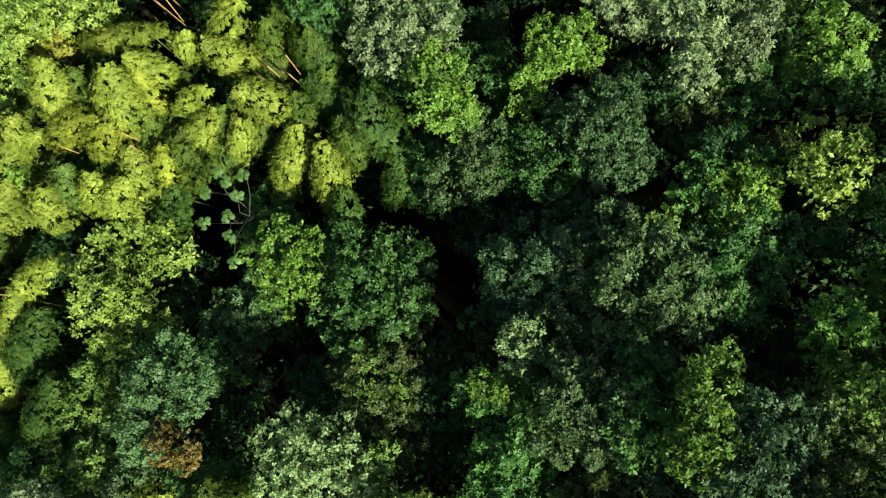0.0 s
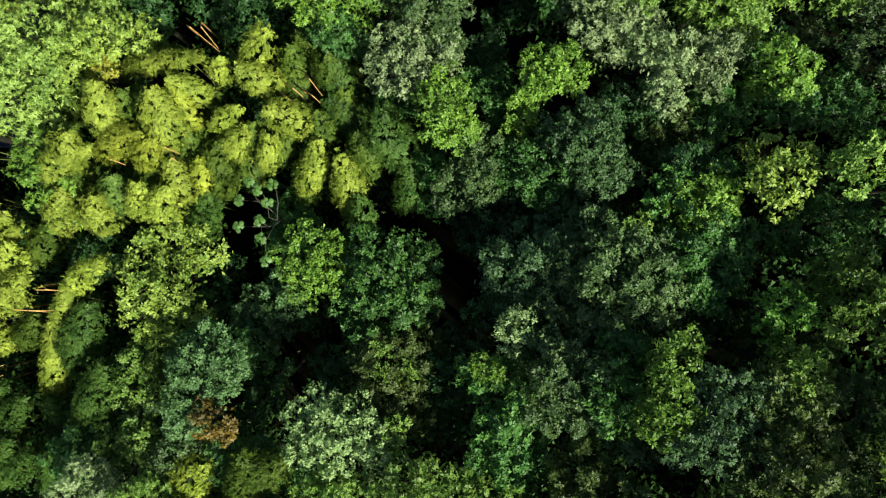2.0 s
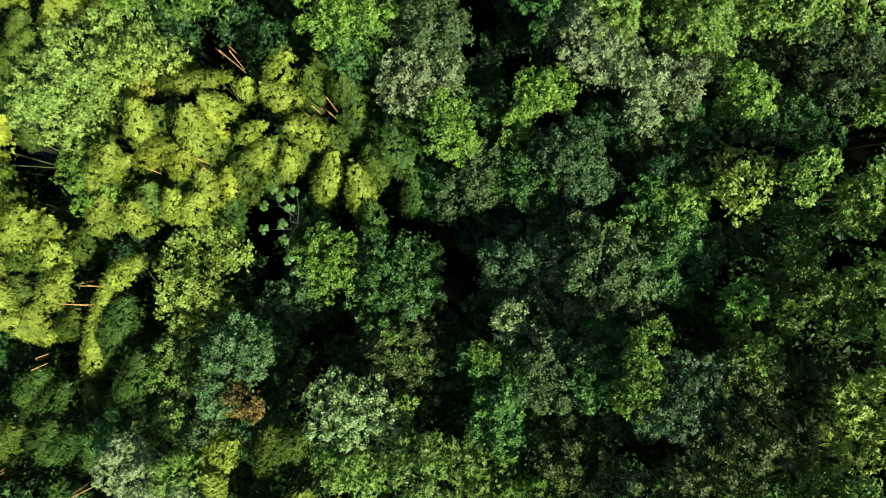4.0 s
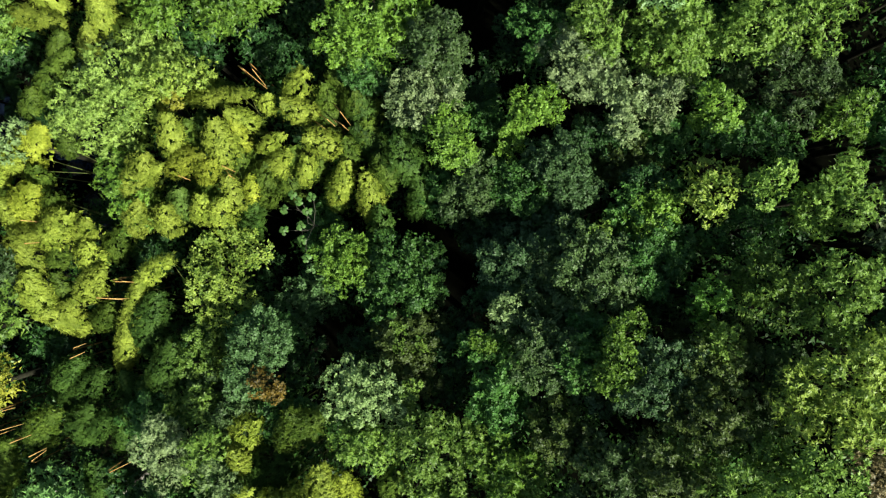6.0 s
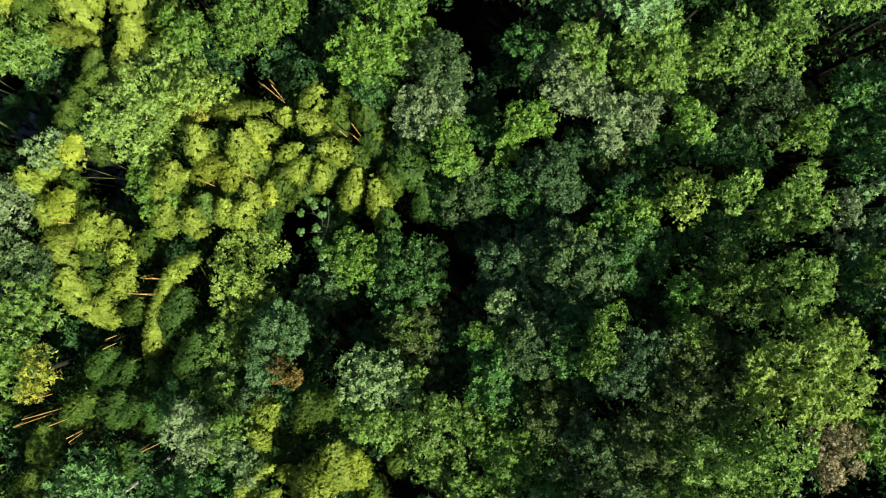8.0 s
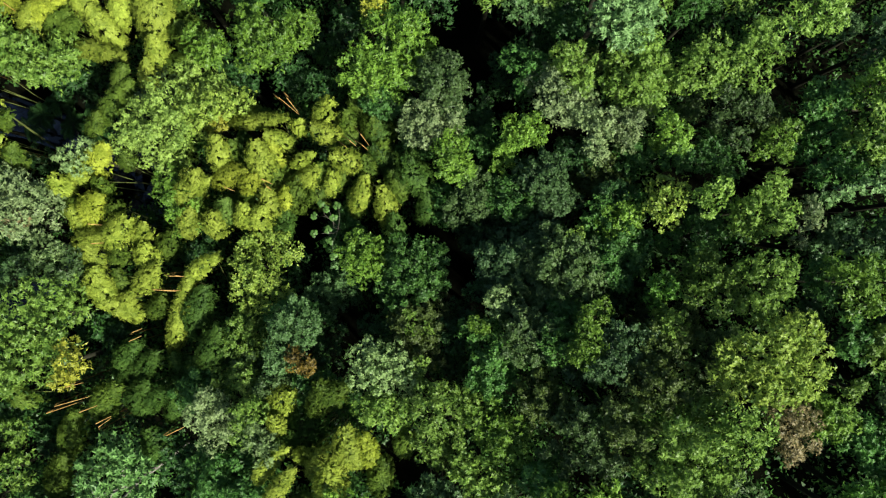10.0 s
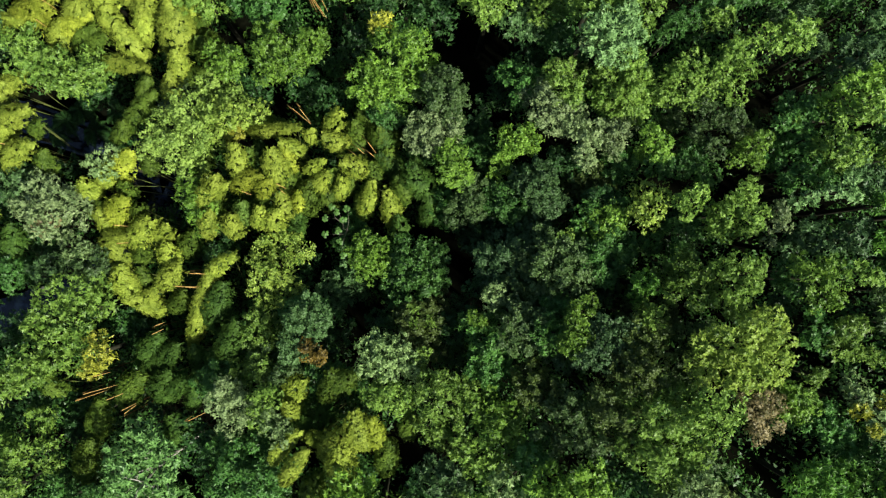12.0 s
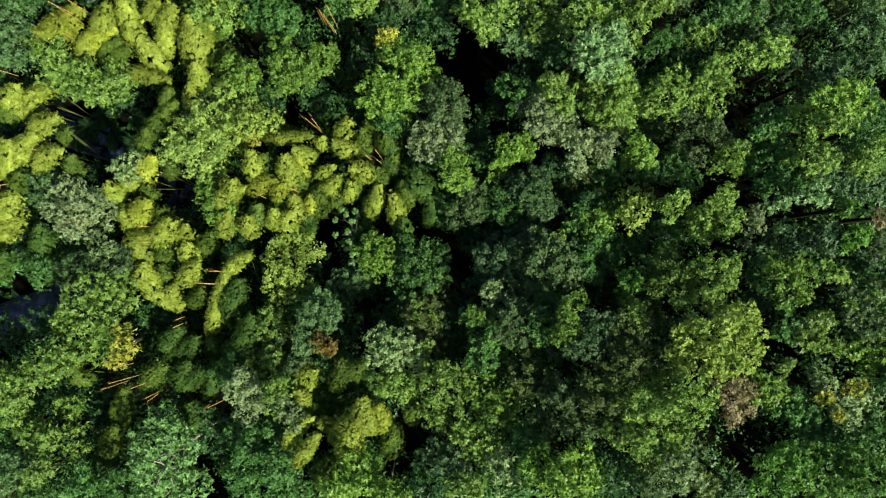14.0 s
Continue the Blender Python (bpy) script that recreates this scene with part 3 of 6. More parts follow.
tree("od", (16.01, -6.74, 23.25, 1.3), (15.64, -7.84, 24.38, 1.25), (17.03, -7.41, 24.32, 1.12), (15.25, -9.32, 24.7, 1.1), (16.6, -8.65, 24.68, 1.1))
tree("yo", (16.84, -5.62, 23.01, 1.02), (17.2, -5.89, 24.01, 0.98), (16.63, -6.62, 23.81, 0.87), (16.55, -5.45, 22.66, 0.77))
tree("mg", (16.21, 8.34, 14.89, 1.47), (16.91, 8.54, 15.32, 1.09), (15.51, 8.87, 15.15, 0.91))
tree("pg", (15.49, 10.81, 16.62, 1.23), (15.26, 9.71, 16.49, 0.92), (15.74, 11.63, 16.7, 0.92), (14.44, 11.44, 16.39, 1.08), (16.7, 12.14, 16.43, 0.92))
tree("pg", (12.92, 11.08, 16.66, 1.22), (11.91, 11.76, 16.28, 1.08), (14.03, 11, 15.97, 0.94), (11.18, 11.9, 15.83, 1.09))
tree("lg", (7.1, 11.16, 14.36, 1.2), (5.5, 10.09, 15, 1.01), (5.22, 9.22, 14.93, 1.01), (4.66, 8.99, 14.65, 0.85), (6.46, 10.5, 14.59, 1.02), (7.72, 10.28, 14.27, 0.86), (4.41, 8.18, 14.23, 1.03), (5.26, 11.1, 14.58, 1.02))
tree("mg", (3.19, 11.07, 12.43, 0.7), (2.7, 9.75, 12.7, 0.97), (1.78, 10.54, 12.03, 0.99), (3.36, 9.54, 12.23, 0.98))
tree("lg", (-0.12, 9.67, 15.51, 1.17), (0.18, 8.53, 15.39, 1.17), (0.47, 7.06, 15.39, 1.17), (-0.41, 7.29, 15.74, 1.16), (1.05, 7.19, 15.5, 0.83), (-0.99, 9.03, 15.74, 0.83))
tree("pg", (-2.84, 12.41, 14.22, 1.47), (-1.32, 11.71, 14.52, 1.29), (-4.12, 10.78, 13.52, 1.16), (-2.55, 10.36, 13.97, 1.15), (-0.43, 12.56, 13.74, 1.15), (-4.12, 11.71, 13.51, 1), (0.18, 11.55, 14.04, 0.82), (-1.92, 10.54, 14.44, 0.81))
tree("mg", (-7.11, 13.68, 12.18, 1.18), (-5.89, 13.63, 11.84, 1.19), (-7.77, 13.89, 12.02, 0.99))
tree("ol", (2.33, 6.17, 13.52, 1.14), (1.41, 5.24, 13.62, 0.95), (1.99, 4.71, 14.22, 0.94), (0.5, 4.07, 13.04, 1.35), (0.19, 3.13, 13.21, 1.15), (2, 3.67, 14.08, 1.05), (1.72, 5.88, 13.45, 0.95))
tree("mg", (-1.11, 5.24, 11.15, 1.21), (-1.44, 4.27, 11.02, 1.29), (-0.78, 3.28, 11.17, 1.13))
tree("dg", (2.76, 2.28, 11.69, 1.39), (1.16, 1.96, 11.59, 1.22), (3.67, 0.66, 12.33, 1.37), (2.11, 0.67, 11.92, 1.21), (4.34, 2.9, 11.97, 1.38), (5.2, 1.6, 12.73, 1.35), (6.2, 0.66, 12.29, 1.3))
tree("mg", (5.28, 3.93, 14.47, 1.3), (6.47, 3.33, 14.52, 1.3), (4.16, 4.31, 13.69, 1.33), (7.13, 4.26, 14.17, 1.12), (4.15, 5.83, 13.76, 1.14), (5.29, 5.44, 14.38, 0.97))
tree("bg", (7.06, 6.05, 16.2, 1.39), (8.33, 5.94, 16.91, 1.37), (6.37, 6.81, 15.15, 1.11), (8.79, 7.21, 16.14, 1.24), (8.03, 7.59, 15.68, 1.1), (9.26, 4.57, 16.57, 1.07), (10.21, 4.33, 16.21, 0.93), (8.38, 4.56, 16.71, 1.07))
tree("dg", (11.07, 8.8, 14.13, 1.31), (12.76, 8.62, 13.57, 1.33), (10.68, 9.6, 13.33, 1.17), (11.95, 7.57, 14.24, 1.14))
tree("pg", (12.29, 9.19, 16.84, 0.85), (12.75, 8.28, 17.15, 0.72), (12.42, 9.88, 16.9, 0.55))
tree("od", (12.11, 6.76, 13.71, 1.52), (13.77, 6.97, 14.22, 1.5), (14.91, 6.65, 14.38, 1.12), (13.03, 5.71, 14.6, 1.11))
tree("cg", (12.44, 3.09, 17.26, 1.05), (13.21, 4.19, 17.44, 0.6), (12.01, 2.42, 16.86, 0.91), (12.73, 3.94, 17.2, 0.75))
tree("dg", (13.94, 4.81, 16.95, 1.15), (14.88, 5.12, 16.71, 0.86), (13.19, 5.12, 16.7, 0.79))
tree("lg", (15.08, 3.34, 17.61, 1.26), (14.09, 2.48, 18.02, 1.25), (13.59, 1.67, 17.89, 1.25), (15.08, 2.2, 18.26, 0.93))
tree("mg", (12.73, 1.46, 16.38, 1.42), (14.02, 0.57, 18.2, 1.52), (15.65, 0.3, 18.21, 1.52), (14.92, -1.05, 18.63, 1.33), (13.79, -1.06, 18.1, 1.22))
tree("dg", (14.34, -2.52, 16.66, 1.22), (12.88, -3.84, 17.57, 1.19), (14.38, -3.32, 17.27, 1.05), (13.95, -4.66, 17.67, 0.89), (12.05, -4.4, 17.57, 0.78))
tree("mg", (-3.11, 9.97, 10.36, 1.23), (-4.82, 9.42, 9.85, 1.08))
tree("dg", (-12.64, -2.9, 5.56, 1.19), (-15.91, -1.43, 5.68, 1.35), (-16.31, -3.56, 6.66, 1.16), (-17.66, -4.34, 5.92, 1.02))
tree("dg", (-12.06, -9.9, 10.35, 1.43), (-11.48, -8.31, 10.03, 1.3), (-13.03, -11.21, 10.42, 1.07), (-13.65, -8.75, 9.46, 0.95))
tree("mg", (-12.65, -12.5, 14.7, 1.48), (-11.13, -12.77, 14.77, 1.33), (-9.66, -13.39, 14.71, 1.33))
tree("mg", (-24.68, -13.26, 9.07, 1.69), (-26.22, -14.57, 8.18, 1.55), (-23.58, -14.57, 9.23, 1.52))
tree("yo", (-21.55, -12.82, 10.57, 1.42), (-19.54, -12.06, 12.06, 1.17), (-18.92, -13.57, 11.31, 1.19))
tree("ol", (-19.45, -10.77, 10.85, 1.22), (-17.07, -12.84, 12.64, 1.4), (-15.59, -12.96, 13.25, 1.15))
tree("bg", (-52.38, 26.37, 5.75, 2.17), (-51.92, 23.81, 5.35, 1.82), (-53.7, 22.66, 4.55, 1.83))
tree("yg", (-47.59, 21.53, 6.57, 1.86), (-46.08, 20.29, 6.27, 1.87), (-47.01, 23.07, 5.79, 1.45))
tree("yg", (-44.01, 19.93, 5.05, 2.04), (-40.82, 19.03, 6.18, 2.01), (-42.01, 18.12, 5.73, 1.81), (-40.12, 20.71, 4.75, 1.83), (-45.19, 19.17, 5.36, 1.45))
tree("yg", (-27.67, 27.14, 8.26, 2.11), (-25.57, 26.35, 8.77, 1.75), (-28.67, 27.14, 9.2, 1.39))
tree("lg", (-24.81, 20.18, 10.2, 1.45), (-23.02, 19.37, 10.99, 1.29), (-23.85, 18.61, 10.19, 1.09))
tree("mg", (-21.62, 26.27, 9.15, 1.76), (-19.68, 25.64, 9.16, 1.76), (-20.23, 27.39, 9.69, 1.59))
tree("lg", (-19.86, 21.87, 11.18, 1.58), (-17.87, 19.89, 11.64, 1.78), (-19.03, 19.77, 12.08, 1.42), (-15.38, 20.54, 11.63, 1.57), (-14.24, 21.35, 10.99, 1.29), (-17.06, 18.42, 12.62, 1.55), (-19.1, 18, 11.66, 1.28), (-16.12, 19.02, 12.73, 1.26))
tree("py", (-30.1, 12.8, 8.37, 1.96), (-27, 11.29, 10.05, 1.93), (-27.05, 13.86, 9.92, 1.93), (-25.13, 16.22, 7.71, 1.98), (-23.76, 15.53, 7.92, 1.69), (-26.43, 17.5, 7.76, 1.55), (-31.26, 11.44, 8.7, 1.54), (-29.33, 10.17, 8.66, 1.75), (-27.88, 8.31, 8.1, 1.55), (-33.17, 11.01, 6.97, 1.43))
tree("ol", (-28.74, 16.2, 7.62, 1.62), (-30.08, 15.23, 7.5, 1.46))
tree("lg", (-27.4, 5.6, 9.6, 1.31), (-26.38, 4.32, 9.79, 1.6), (-25.87, 2.75, 9.28, 1.47), (-28.22, 6.92, 9.04, 1.32))
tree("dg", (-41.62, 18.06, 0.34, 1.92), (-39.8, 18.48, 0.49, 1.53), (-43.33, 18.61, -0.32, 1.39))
tree("pl", (-38.62, 9.29, 7.24, 1.14), (-37.07, 10.31, 7.05, 0.85), (-37.47, 8.27, 7.64, 1.13))
tree("pg", (-45.23, 6.35, 6.38, 1.79), (-43.14, 5.69, 6.61, 1.57), (-41.27, 4.39, 6.35, 1.79), (-43.4, 3.66, 7.4, 1.56), (-44.48, 2.38, 6.5, 1.43), (-47.05, 4.4, 5.36, 1.82), (-43.4, 1.74, 5.98, 1.3))
tree("bg", (-47.5, 7.15, 4.53, 1.61), (-49.02, 7.85, 4.22, 1.47), (-49.21, 5.84, 3.83, 1.48))
tree("pl", (-41.29, 0.08, 6.95, 1.14), (-39.77, -0.24, 7.4, 0.85))
tree("mg", (-49.19, -2.68, 3.71, 1.53), (-49.57, -3.71, 3.61, 1.28), (-48.19, -2.35, 3, 1.03))
tree("dg", (-50.03, -8.86, 3.29, 1.49), (-50.05, -10.65, 2.58, 1.35))
tree("yg", (-42.9, -5.52, 6.9, 1.78), (-40.19, -4.84, 7.1, 1.78), (-38.31, -6.15, 6.87, 1.57), (-42.72, -7.47, 7.24, 1.57), (-44.59, -8.12, 7.41, 1.28), (-39.65, -8.01, 8.26, 1.55), (-38.41, -4.18, 6.69, 1.43), (-41.83, -9.38, 7.71, 1.27), (-45.8, -9.56, 6.27, 1.15), (-40.05, -10.06, 7.32, 1.42))
tree("bg", (-45.68, -2.99, 3.94, 1.48), (-45.21, -1.63, 3.52, 1.33), (-47.13, -4.43, 2.34, 1.35))
tree("ol", (-39.24, -2.22, 6.3, 1.81), (-37.58, -2.89, 5.49, 1.5), (-41.33, -2.24, 6.06, 1.49))
tree("gold", (-37.43, -9.79, 9.64, 1.03), (-36.46, -11.22, 10.89, 1.23), (-37.96, -12.83, 9.83, 1.03))
tree("yg", (-45.56, -12.63, 7.98, 1.76), (-42.79, -11.91, 8.36, 1.55), (-41.03, -11.95, 7.98, 1.41), (-46.81, -14.57, 8.02, 1.55), (-44.33, -13.74, 9.11, 1.39))
tree("yg", (-49.27, -15.85, 8.24, 1.97), (-51, -17.2, 8, 1.76), (-48.71, -14.77, 6.9, 1.57), (-51.36, -19.42, 6.77, 1.57), (-52.09, -15.06, 7.27, 1.56))
tree("yo", (-49.15, -22.24, 5.95, 1.59), (-46.78, -22.04, 6.69, 1.43), (-50.83, -21.74, 5.32, 1.31), (-47.57, -23.44, 6.42, 1.29), (-45.91, -19.19, 4.53, 1.32), (-44.51, -21.54, 5.96, 1.15))
tree("bg", (-51.74, -25.06, 6.58, 1.43), (-50.46, -25.9, 7.09, 1.28), (-52.09, -27.4, 6.51, 1.43))
tree("yg", (-46.48, -25.3, 9.07, 1.39), (-47.78, -26.79, 8.41, 1.26), (-43.26, -23.69, 7.83, 1.06))
tree("mg", (-42.22, -27.56, 7.9, 1.78), (-44.54, -28.48, 7.12, 1.47), (-40.93, -28.54, 7.87, 1.46))
tree("wb", (-32.35, -19.82, 10.25, 1.92), (-34.4, -21.2, 9.8, 1.72), (-30.51, -20.67, 11.86, 1.68), (-29.34, -21.97, 11.63, 1.48), (-32.95, -23.16, 11.9, 1.88), (-29.79, -24.33, 12.07, 1.68), (-28.79, -26.43, 11.28, 1.69), (-32.48, -25.78, 11.44, 1.69), (-34.86, -24.91, 10.17, 1.51), (-31.26, -27.05, 11.33, 1.69))
tree("mg", (-37.01, -27.03, 9.5, 1.99), (-35.65, -28.23, 9.7, 1.59), (-38.38, -28.4, 9.25, 1.59))
tree("pg", (-23.03, -14.36, 12.22, 1.47), (-21.86, -16.27, 11.9, 1.68), (-22.49, -18.16, 11.79, 1.35), (-23.57, -15.55, 12.5, 1.2))
tree("yg", (-18.65, -14.99, 15.32, 1.29), (-18.14, -14.46, 14.94, 1.04), (-19.34, -16.58, 14.85, 1.17))
tree("pl", (-17.28, -17.18, 16.16, 1.28), (-16.36, -18.32, 16.33, 1.02))
tree("mg", (-23.39, -20.93, 10.65, 1.96), (-20.66, -21.32, 11.54, 1.94), (-21.91, -23.85, 11.42, 2.17), (-19.08, -24, 12.99, 1.9), (-22.7, -25.95, 10.7, 2.19), (-18.22, -22, 11.26, 1.56), (-18.82, -26.4, 11.2, 1.95))
tree("yg", (-5.97, -14.29, 18.66, 1.36), (-7.74, -13.85, 18.02, 1.12), (-4.26, -14, 18.67, 1.23), (-6.58, -13.23, 18.23, 1.12))
tree("lg", (-9.83, -22.1, 19.34, 1.42), (-8.16, -22.75, 19.02, 1.43), (-9.19, -23.59, 19.96, 1.41), (-11, -23.95, 18.88, 1.3), (-12.26, -24.82, 17.93, 1.32))
tree("lg", (-5.74, -23.65, 21.48, 1.38), (-6.83, -24.21, 21.46, 1.25))
tree("yg", (-2.27, -12.33, 20.04, 1.21), (-0.87, -12.31, 20.14, 1.09), (-1.97, -13.8, 21.2, 1.31), (-2.52, -16.29, 19.89, 1.34), (-0.28, -16.16, 20.44, 1.33), (-1.39, -17.38, 20.01, 1.09), (0.82, -12.88, 19.99, 1.21), (1.4, -14.03, 19.82, 1.22))
tree("lg", (3.03, -14.41, 20.7, 1.58), (4.7, -15.5, 20.77, 1.58), (4.12, -16.51, 21.24, 1.38), (5.16, -16.89, 21.94, 1.12))
tree("yg", (1.91, -18.64, 21.58, 1.42), (2.95, -19.46, 22.57, 1.17), (0.8, -18.03, 21.85, 1.18), (4.08, -19.07, 22, 1.06))
tree("bg", (-0.82, -20.89, 21.45, 1.43), (-1.93, -19.92, 20.96, 1.2), (0.3, -21.57, 20.95, 1.2))
tree("dg", (-3.06, -22.3, 18.52, 1.55), (-2.46, -23.61, 19.81, 1.52), (-1.33, -24.56, 19.45, 1.22))
tree("yg", (0.23, -22.37, 23.7, 1.15), (1.82, -22.28, 23.95, 1.03))
tree("pl", (3.94, -20.72, 23.79, 1.04), (5, -21.73, 23.96, 1.15), (4.53, -19.59, 23.08, 0.93))
tree("mg", (6.75, -18.66, 22.45, 1.48), (7.9, -17.97, 21.92, 1.36), (6.23, -22.17, 22.5, 1.61), (3.1, -23.28, 20.75, 1.38))
tree("lg", (7.86, -19.99, 26.23, 1.64), (9.69, -20.1, 27.57, 1.61), (11.3, -19.24, 27.02, 1.62), (8.83, -21.39, 26.66, 1.63), (11.76, -21.16, 27.35, 1.61))
tree("od", (6.95, -11.94, 20.39, 1.8), (8.16, -12.53, 21.78, 1.49), (6.33, -13.77, 21.05, 1.37))
tree("ol", (11.71, -15.67, 24.8, 1.63), (10.75, -16.57, 24.31, 1.31), (9.32, -13.36, 23.17, 1.33), (10.17, -13.63, 24.51, 1.31), (8.33, -16.69, 22.74, 1.47))
tree("yo", (15.52, -13.87, 28.26, 1.51), (16.89, -15.25, 28.74, 1.5), (18.46, -13.82, 28.45, 1.34), (15.87, -16.71, 28.88, 1.49), (17.93, -17.25, 28.64, 1.34), (19.45, -16.28, 28.52, 1.18), (14.21, -16.05, 27.52, 1.36), (17.18, -18.97, 27.84, 1.35), (14.97, -12.73, 26.4, 1.38))
tree("od", (13.4, -13.22, 26.56, 1.78), (13.08, -14.94, 25.7, 1.61), (12.41, -12.24, 26.37, 1.4))
tree("dg", (13.72, -18.67, 25.3, 1.81), (14.59, -20.01, 26.06, 1.66), (13.08, -21.09, 25.92, 1.66), (15.58, -21.48, 26.28, 1.66))
tree("pl", (18.25, -18.6, 30.81, 1.14), (19.8, -19.64, 30.51, 1.14), (19.26, -18.16, 30.65, 0.83))
tree("ol", (20.42, -17.24, 28.64, 1.35), (17.39, -20.9, 28.86, 1.47))
tree("yel", (20.73, -7.93, 27.55, 1.52), (22.7, -7.4, 27.67, 1.52), (25, -6.44, 26.98, 1.54), (26.33, -7.4, 27.46, 1.2), (25.13, -8.86, 27.94, 1.51), (22.78, -9.75, 28.85, 1.49), (20.78, -9.97, 27.42, 1.36), (24.11, -10.37, 28, 1.35), (19.81, -8.99, 27.28, 1.09), (26.16, -5.96, 26.62, 1.21))
tree("yg", (19.73, -11.92, 30.56, 1.14), (21.14, -12.37, 30.69, 1.14), (20.32, -13.9, 30.3, 1.15), (18.8, -13.39, 30.47, 0.94))
tree("bw", (23.8, -12.71, 28.83, 1.17), (24.93, -13.76, 28.51, 1.18), (23.37, -11.76, 28.65, 0.96), (25.39, -12.25, 28.59, 0.96), (24.57, -15.09, 28.17, 0.86))
tree("lg", (27.03, -11.81, 28.25, 1.14), (27.9, -12.24, 28.55, 1.02), (26.79, -13.06, 28.24, 1.02))
tree("pl", (32.87, -11.88, 27.63, 0.98), (32.74, -10.99, 26.88, 0.88), (34.01, -13.74, 28.36, 1.08), (36.26, -13.06, 27.92, 0.97), (34.34, -14.66, 28.68, 0.86))
tree("gold", (32.33, -12.9, 28.86, 0.64), (35.3, -12.25, 28.27, 0.86), (33.29, -14.26, 29.4, 0.48))
tree("mt", (13.99, 20.83, 20.4, 1.51), (15.03, 19.61, 20.78, 1.5), (13.47, 18.62, 20.27, 1.51), (14.67, 18.14, 19.95, 1.33), (12.8, 20.16, 20.73, 1.2), (15.68, 21.42, 20.34, 1.33))
tree("yo", (12.67, 24.27, 18.38, 1.55), (14.45, 23.77, 18.18, 1.37), (11.61, 23.26, 17.89, 1.25))
tree("yg", (17.42, 16.84, 15.71, 1.41), (18.53, 15.59, 16.05, 1.28), (16.55, 14.81, 16.89, 1.39), (14.95, 17.33, 16.04, 1.4), (16.14, 13.76, 16.17, 1.4), (15.01, 13.21, 15.92, 1.28), (17.44, 13.26, 15.71, 1.15), (14.42, 15, 15.83, 1.28))
tree("gold", (-7.25, 23.23, 12.34, 1), (-8.17, 22.61, 12.29, 0.67))
tree("lg", (-6.6, 21.04, 12.44, 1.27), (-4.72, 20.3, 12.97, 1.4), (-3.8, 21.12, 13.42, 1.05), (-2.87, 19.18, 12.61, 1.27), (-4.4, 18.46, 12.98, 1.26), (-7.91, 21.88, 11.56, 1))
tree("lg", (-9.05, 16.7, 12.36, 1.55), (-7.15, 17.79, 13.11, 1.4), (-5.31, 16.6, 13.01, 1.54), (-6.54, 15.4, 12.78, 1.54), (-9.06, 15.5, 12.17, 1.27), (-4.13, 18.19, 11.45, 1.28), (-8.43, 18.52, 12.53, 1.13))
tree("bg", (-6.61, 14.1, 11.4, 1.22), (-7.88, 14.13, 11.18, 0.95))
tree("ol", (-2.85, 16.03, 12.87, 1.37), (-1.02, 15.74, 14.41, 1.5), (0.2, 15.19, 14.18, 1.2), (-1.6, 14.09, 13.46, 1.67), (-0.37, 13.18, 13.47, 1.36), (-1.63, 17.31, 13.27, 1.06), (-0.9, 17.89, 13.44, 0.68))
tree("yg", (2.49, 24.53, 15.42, 1.61), (4.24, 23.78, 15.97, 1.41), (1.3, 25.24, 15.02, 1.42), (3.07, 22.71, 15.91, 1.02), (4.89, 25.85, 15.11, 1.42))
tree("bg", (6.85, 23.84, 13.86, 1.18), (7.41, 21.89, 14.34, 1.04), (5.59, 22.47, 14.34, 1.17))
tree("yo", (8.8, 23.16, 15.21, 1.29), (9, 25.07, 15.78, 1.41), (10.49, 23.88, 15.84, 1.15), (7.32, 25.96, 14.85, 1.04))
tree("pg", (7.55, 15.99, 13.55, 1.45), (9.2, 15.13, 14.92, 1.43), (8.59, 13.59, 15.07, 1.29), (10.32, 13.23, 15.55, 1.29), (11.62, 13.66, 14.86, 1.3), (11.01, 12.13, 14.99, 1.16), (9.47, 12.08, 15.23, 1.03))
tree("yg", (10.76, 16.05, 16.33, 1.59), (9.6, 17.27, 16.12, 1.15), (11.26, 14.75, 16.96, 1.14))
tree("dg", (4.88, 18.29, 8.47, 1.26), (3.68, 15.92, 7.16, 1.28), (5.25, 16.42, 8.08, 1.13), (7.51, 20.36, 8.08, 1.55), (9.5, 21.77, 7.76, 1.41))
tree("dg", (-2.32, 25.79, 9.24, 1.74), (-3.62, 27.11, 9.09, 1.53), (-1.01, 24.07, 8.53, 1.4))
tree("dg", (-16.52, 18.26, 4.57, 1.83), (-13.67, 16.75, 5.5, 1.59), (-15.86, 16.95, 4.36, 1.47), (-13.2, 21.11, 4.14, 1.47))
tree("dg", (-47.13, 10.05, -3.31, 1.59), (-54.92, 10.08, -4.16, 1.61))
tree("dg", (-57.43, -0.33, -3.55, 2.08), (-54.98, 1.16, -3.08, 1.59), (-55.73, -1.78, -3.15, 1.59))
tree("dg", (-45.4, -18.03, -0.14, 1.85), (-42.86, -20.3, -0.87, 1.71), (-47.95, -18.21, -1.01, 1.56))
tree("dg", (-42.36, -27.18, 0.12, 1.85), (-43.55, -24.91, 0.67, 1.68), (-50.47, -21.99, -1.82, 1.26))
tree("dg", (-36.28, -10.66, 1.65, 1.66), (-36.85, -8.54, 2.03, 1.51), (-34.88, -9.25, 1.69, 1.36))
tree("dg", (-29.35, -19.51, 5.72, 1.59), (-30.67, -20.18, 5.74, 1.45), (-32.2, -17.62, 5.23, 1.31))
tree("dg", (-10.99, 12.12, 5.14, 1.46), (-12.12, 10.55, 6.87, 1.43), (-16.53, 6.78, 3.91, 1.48))
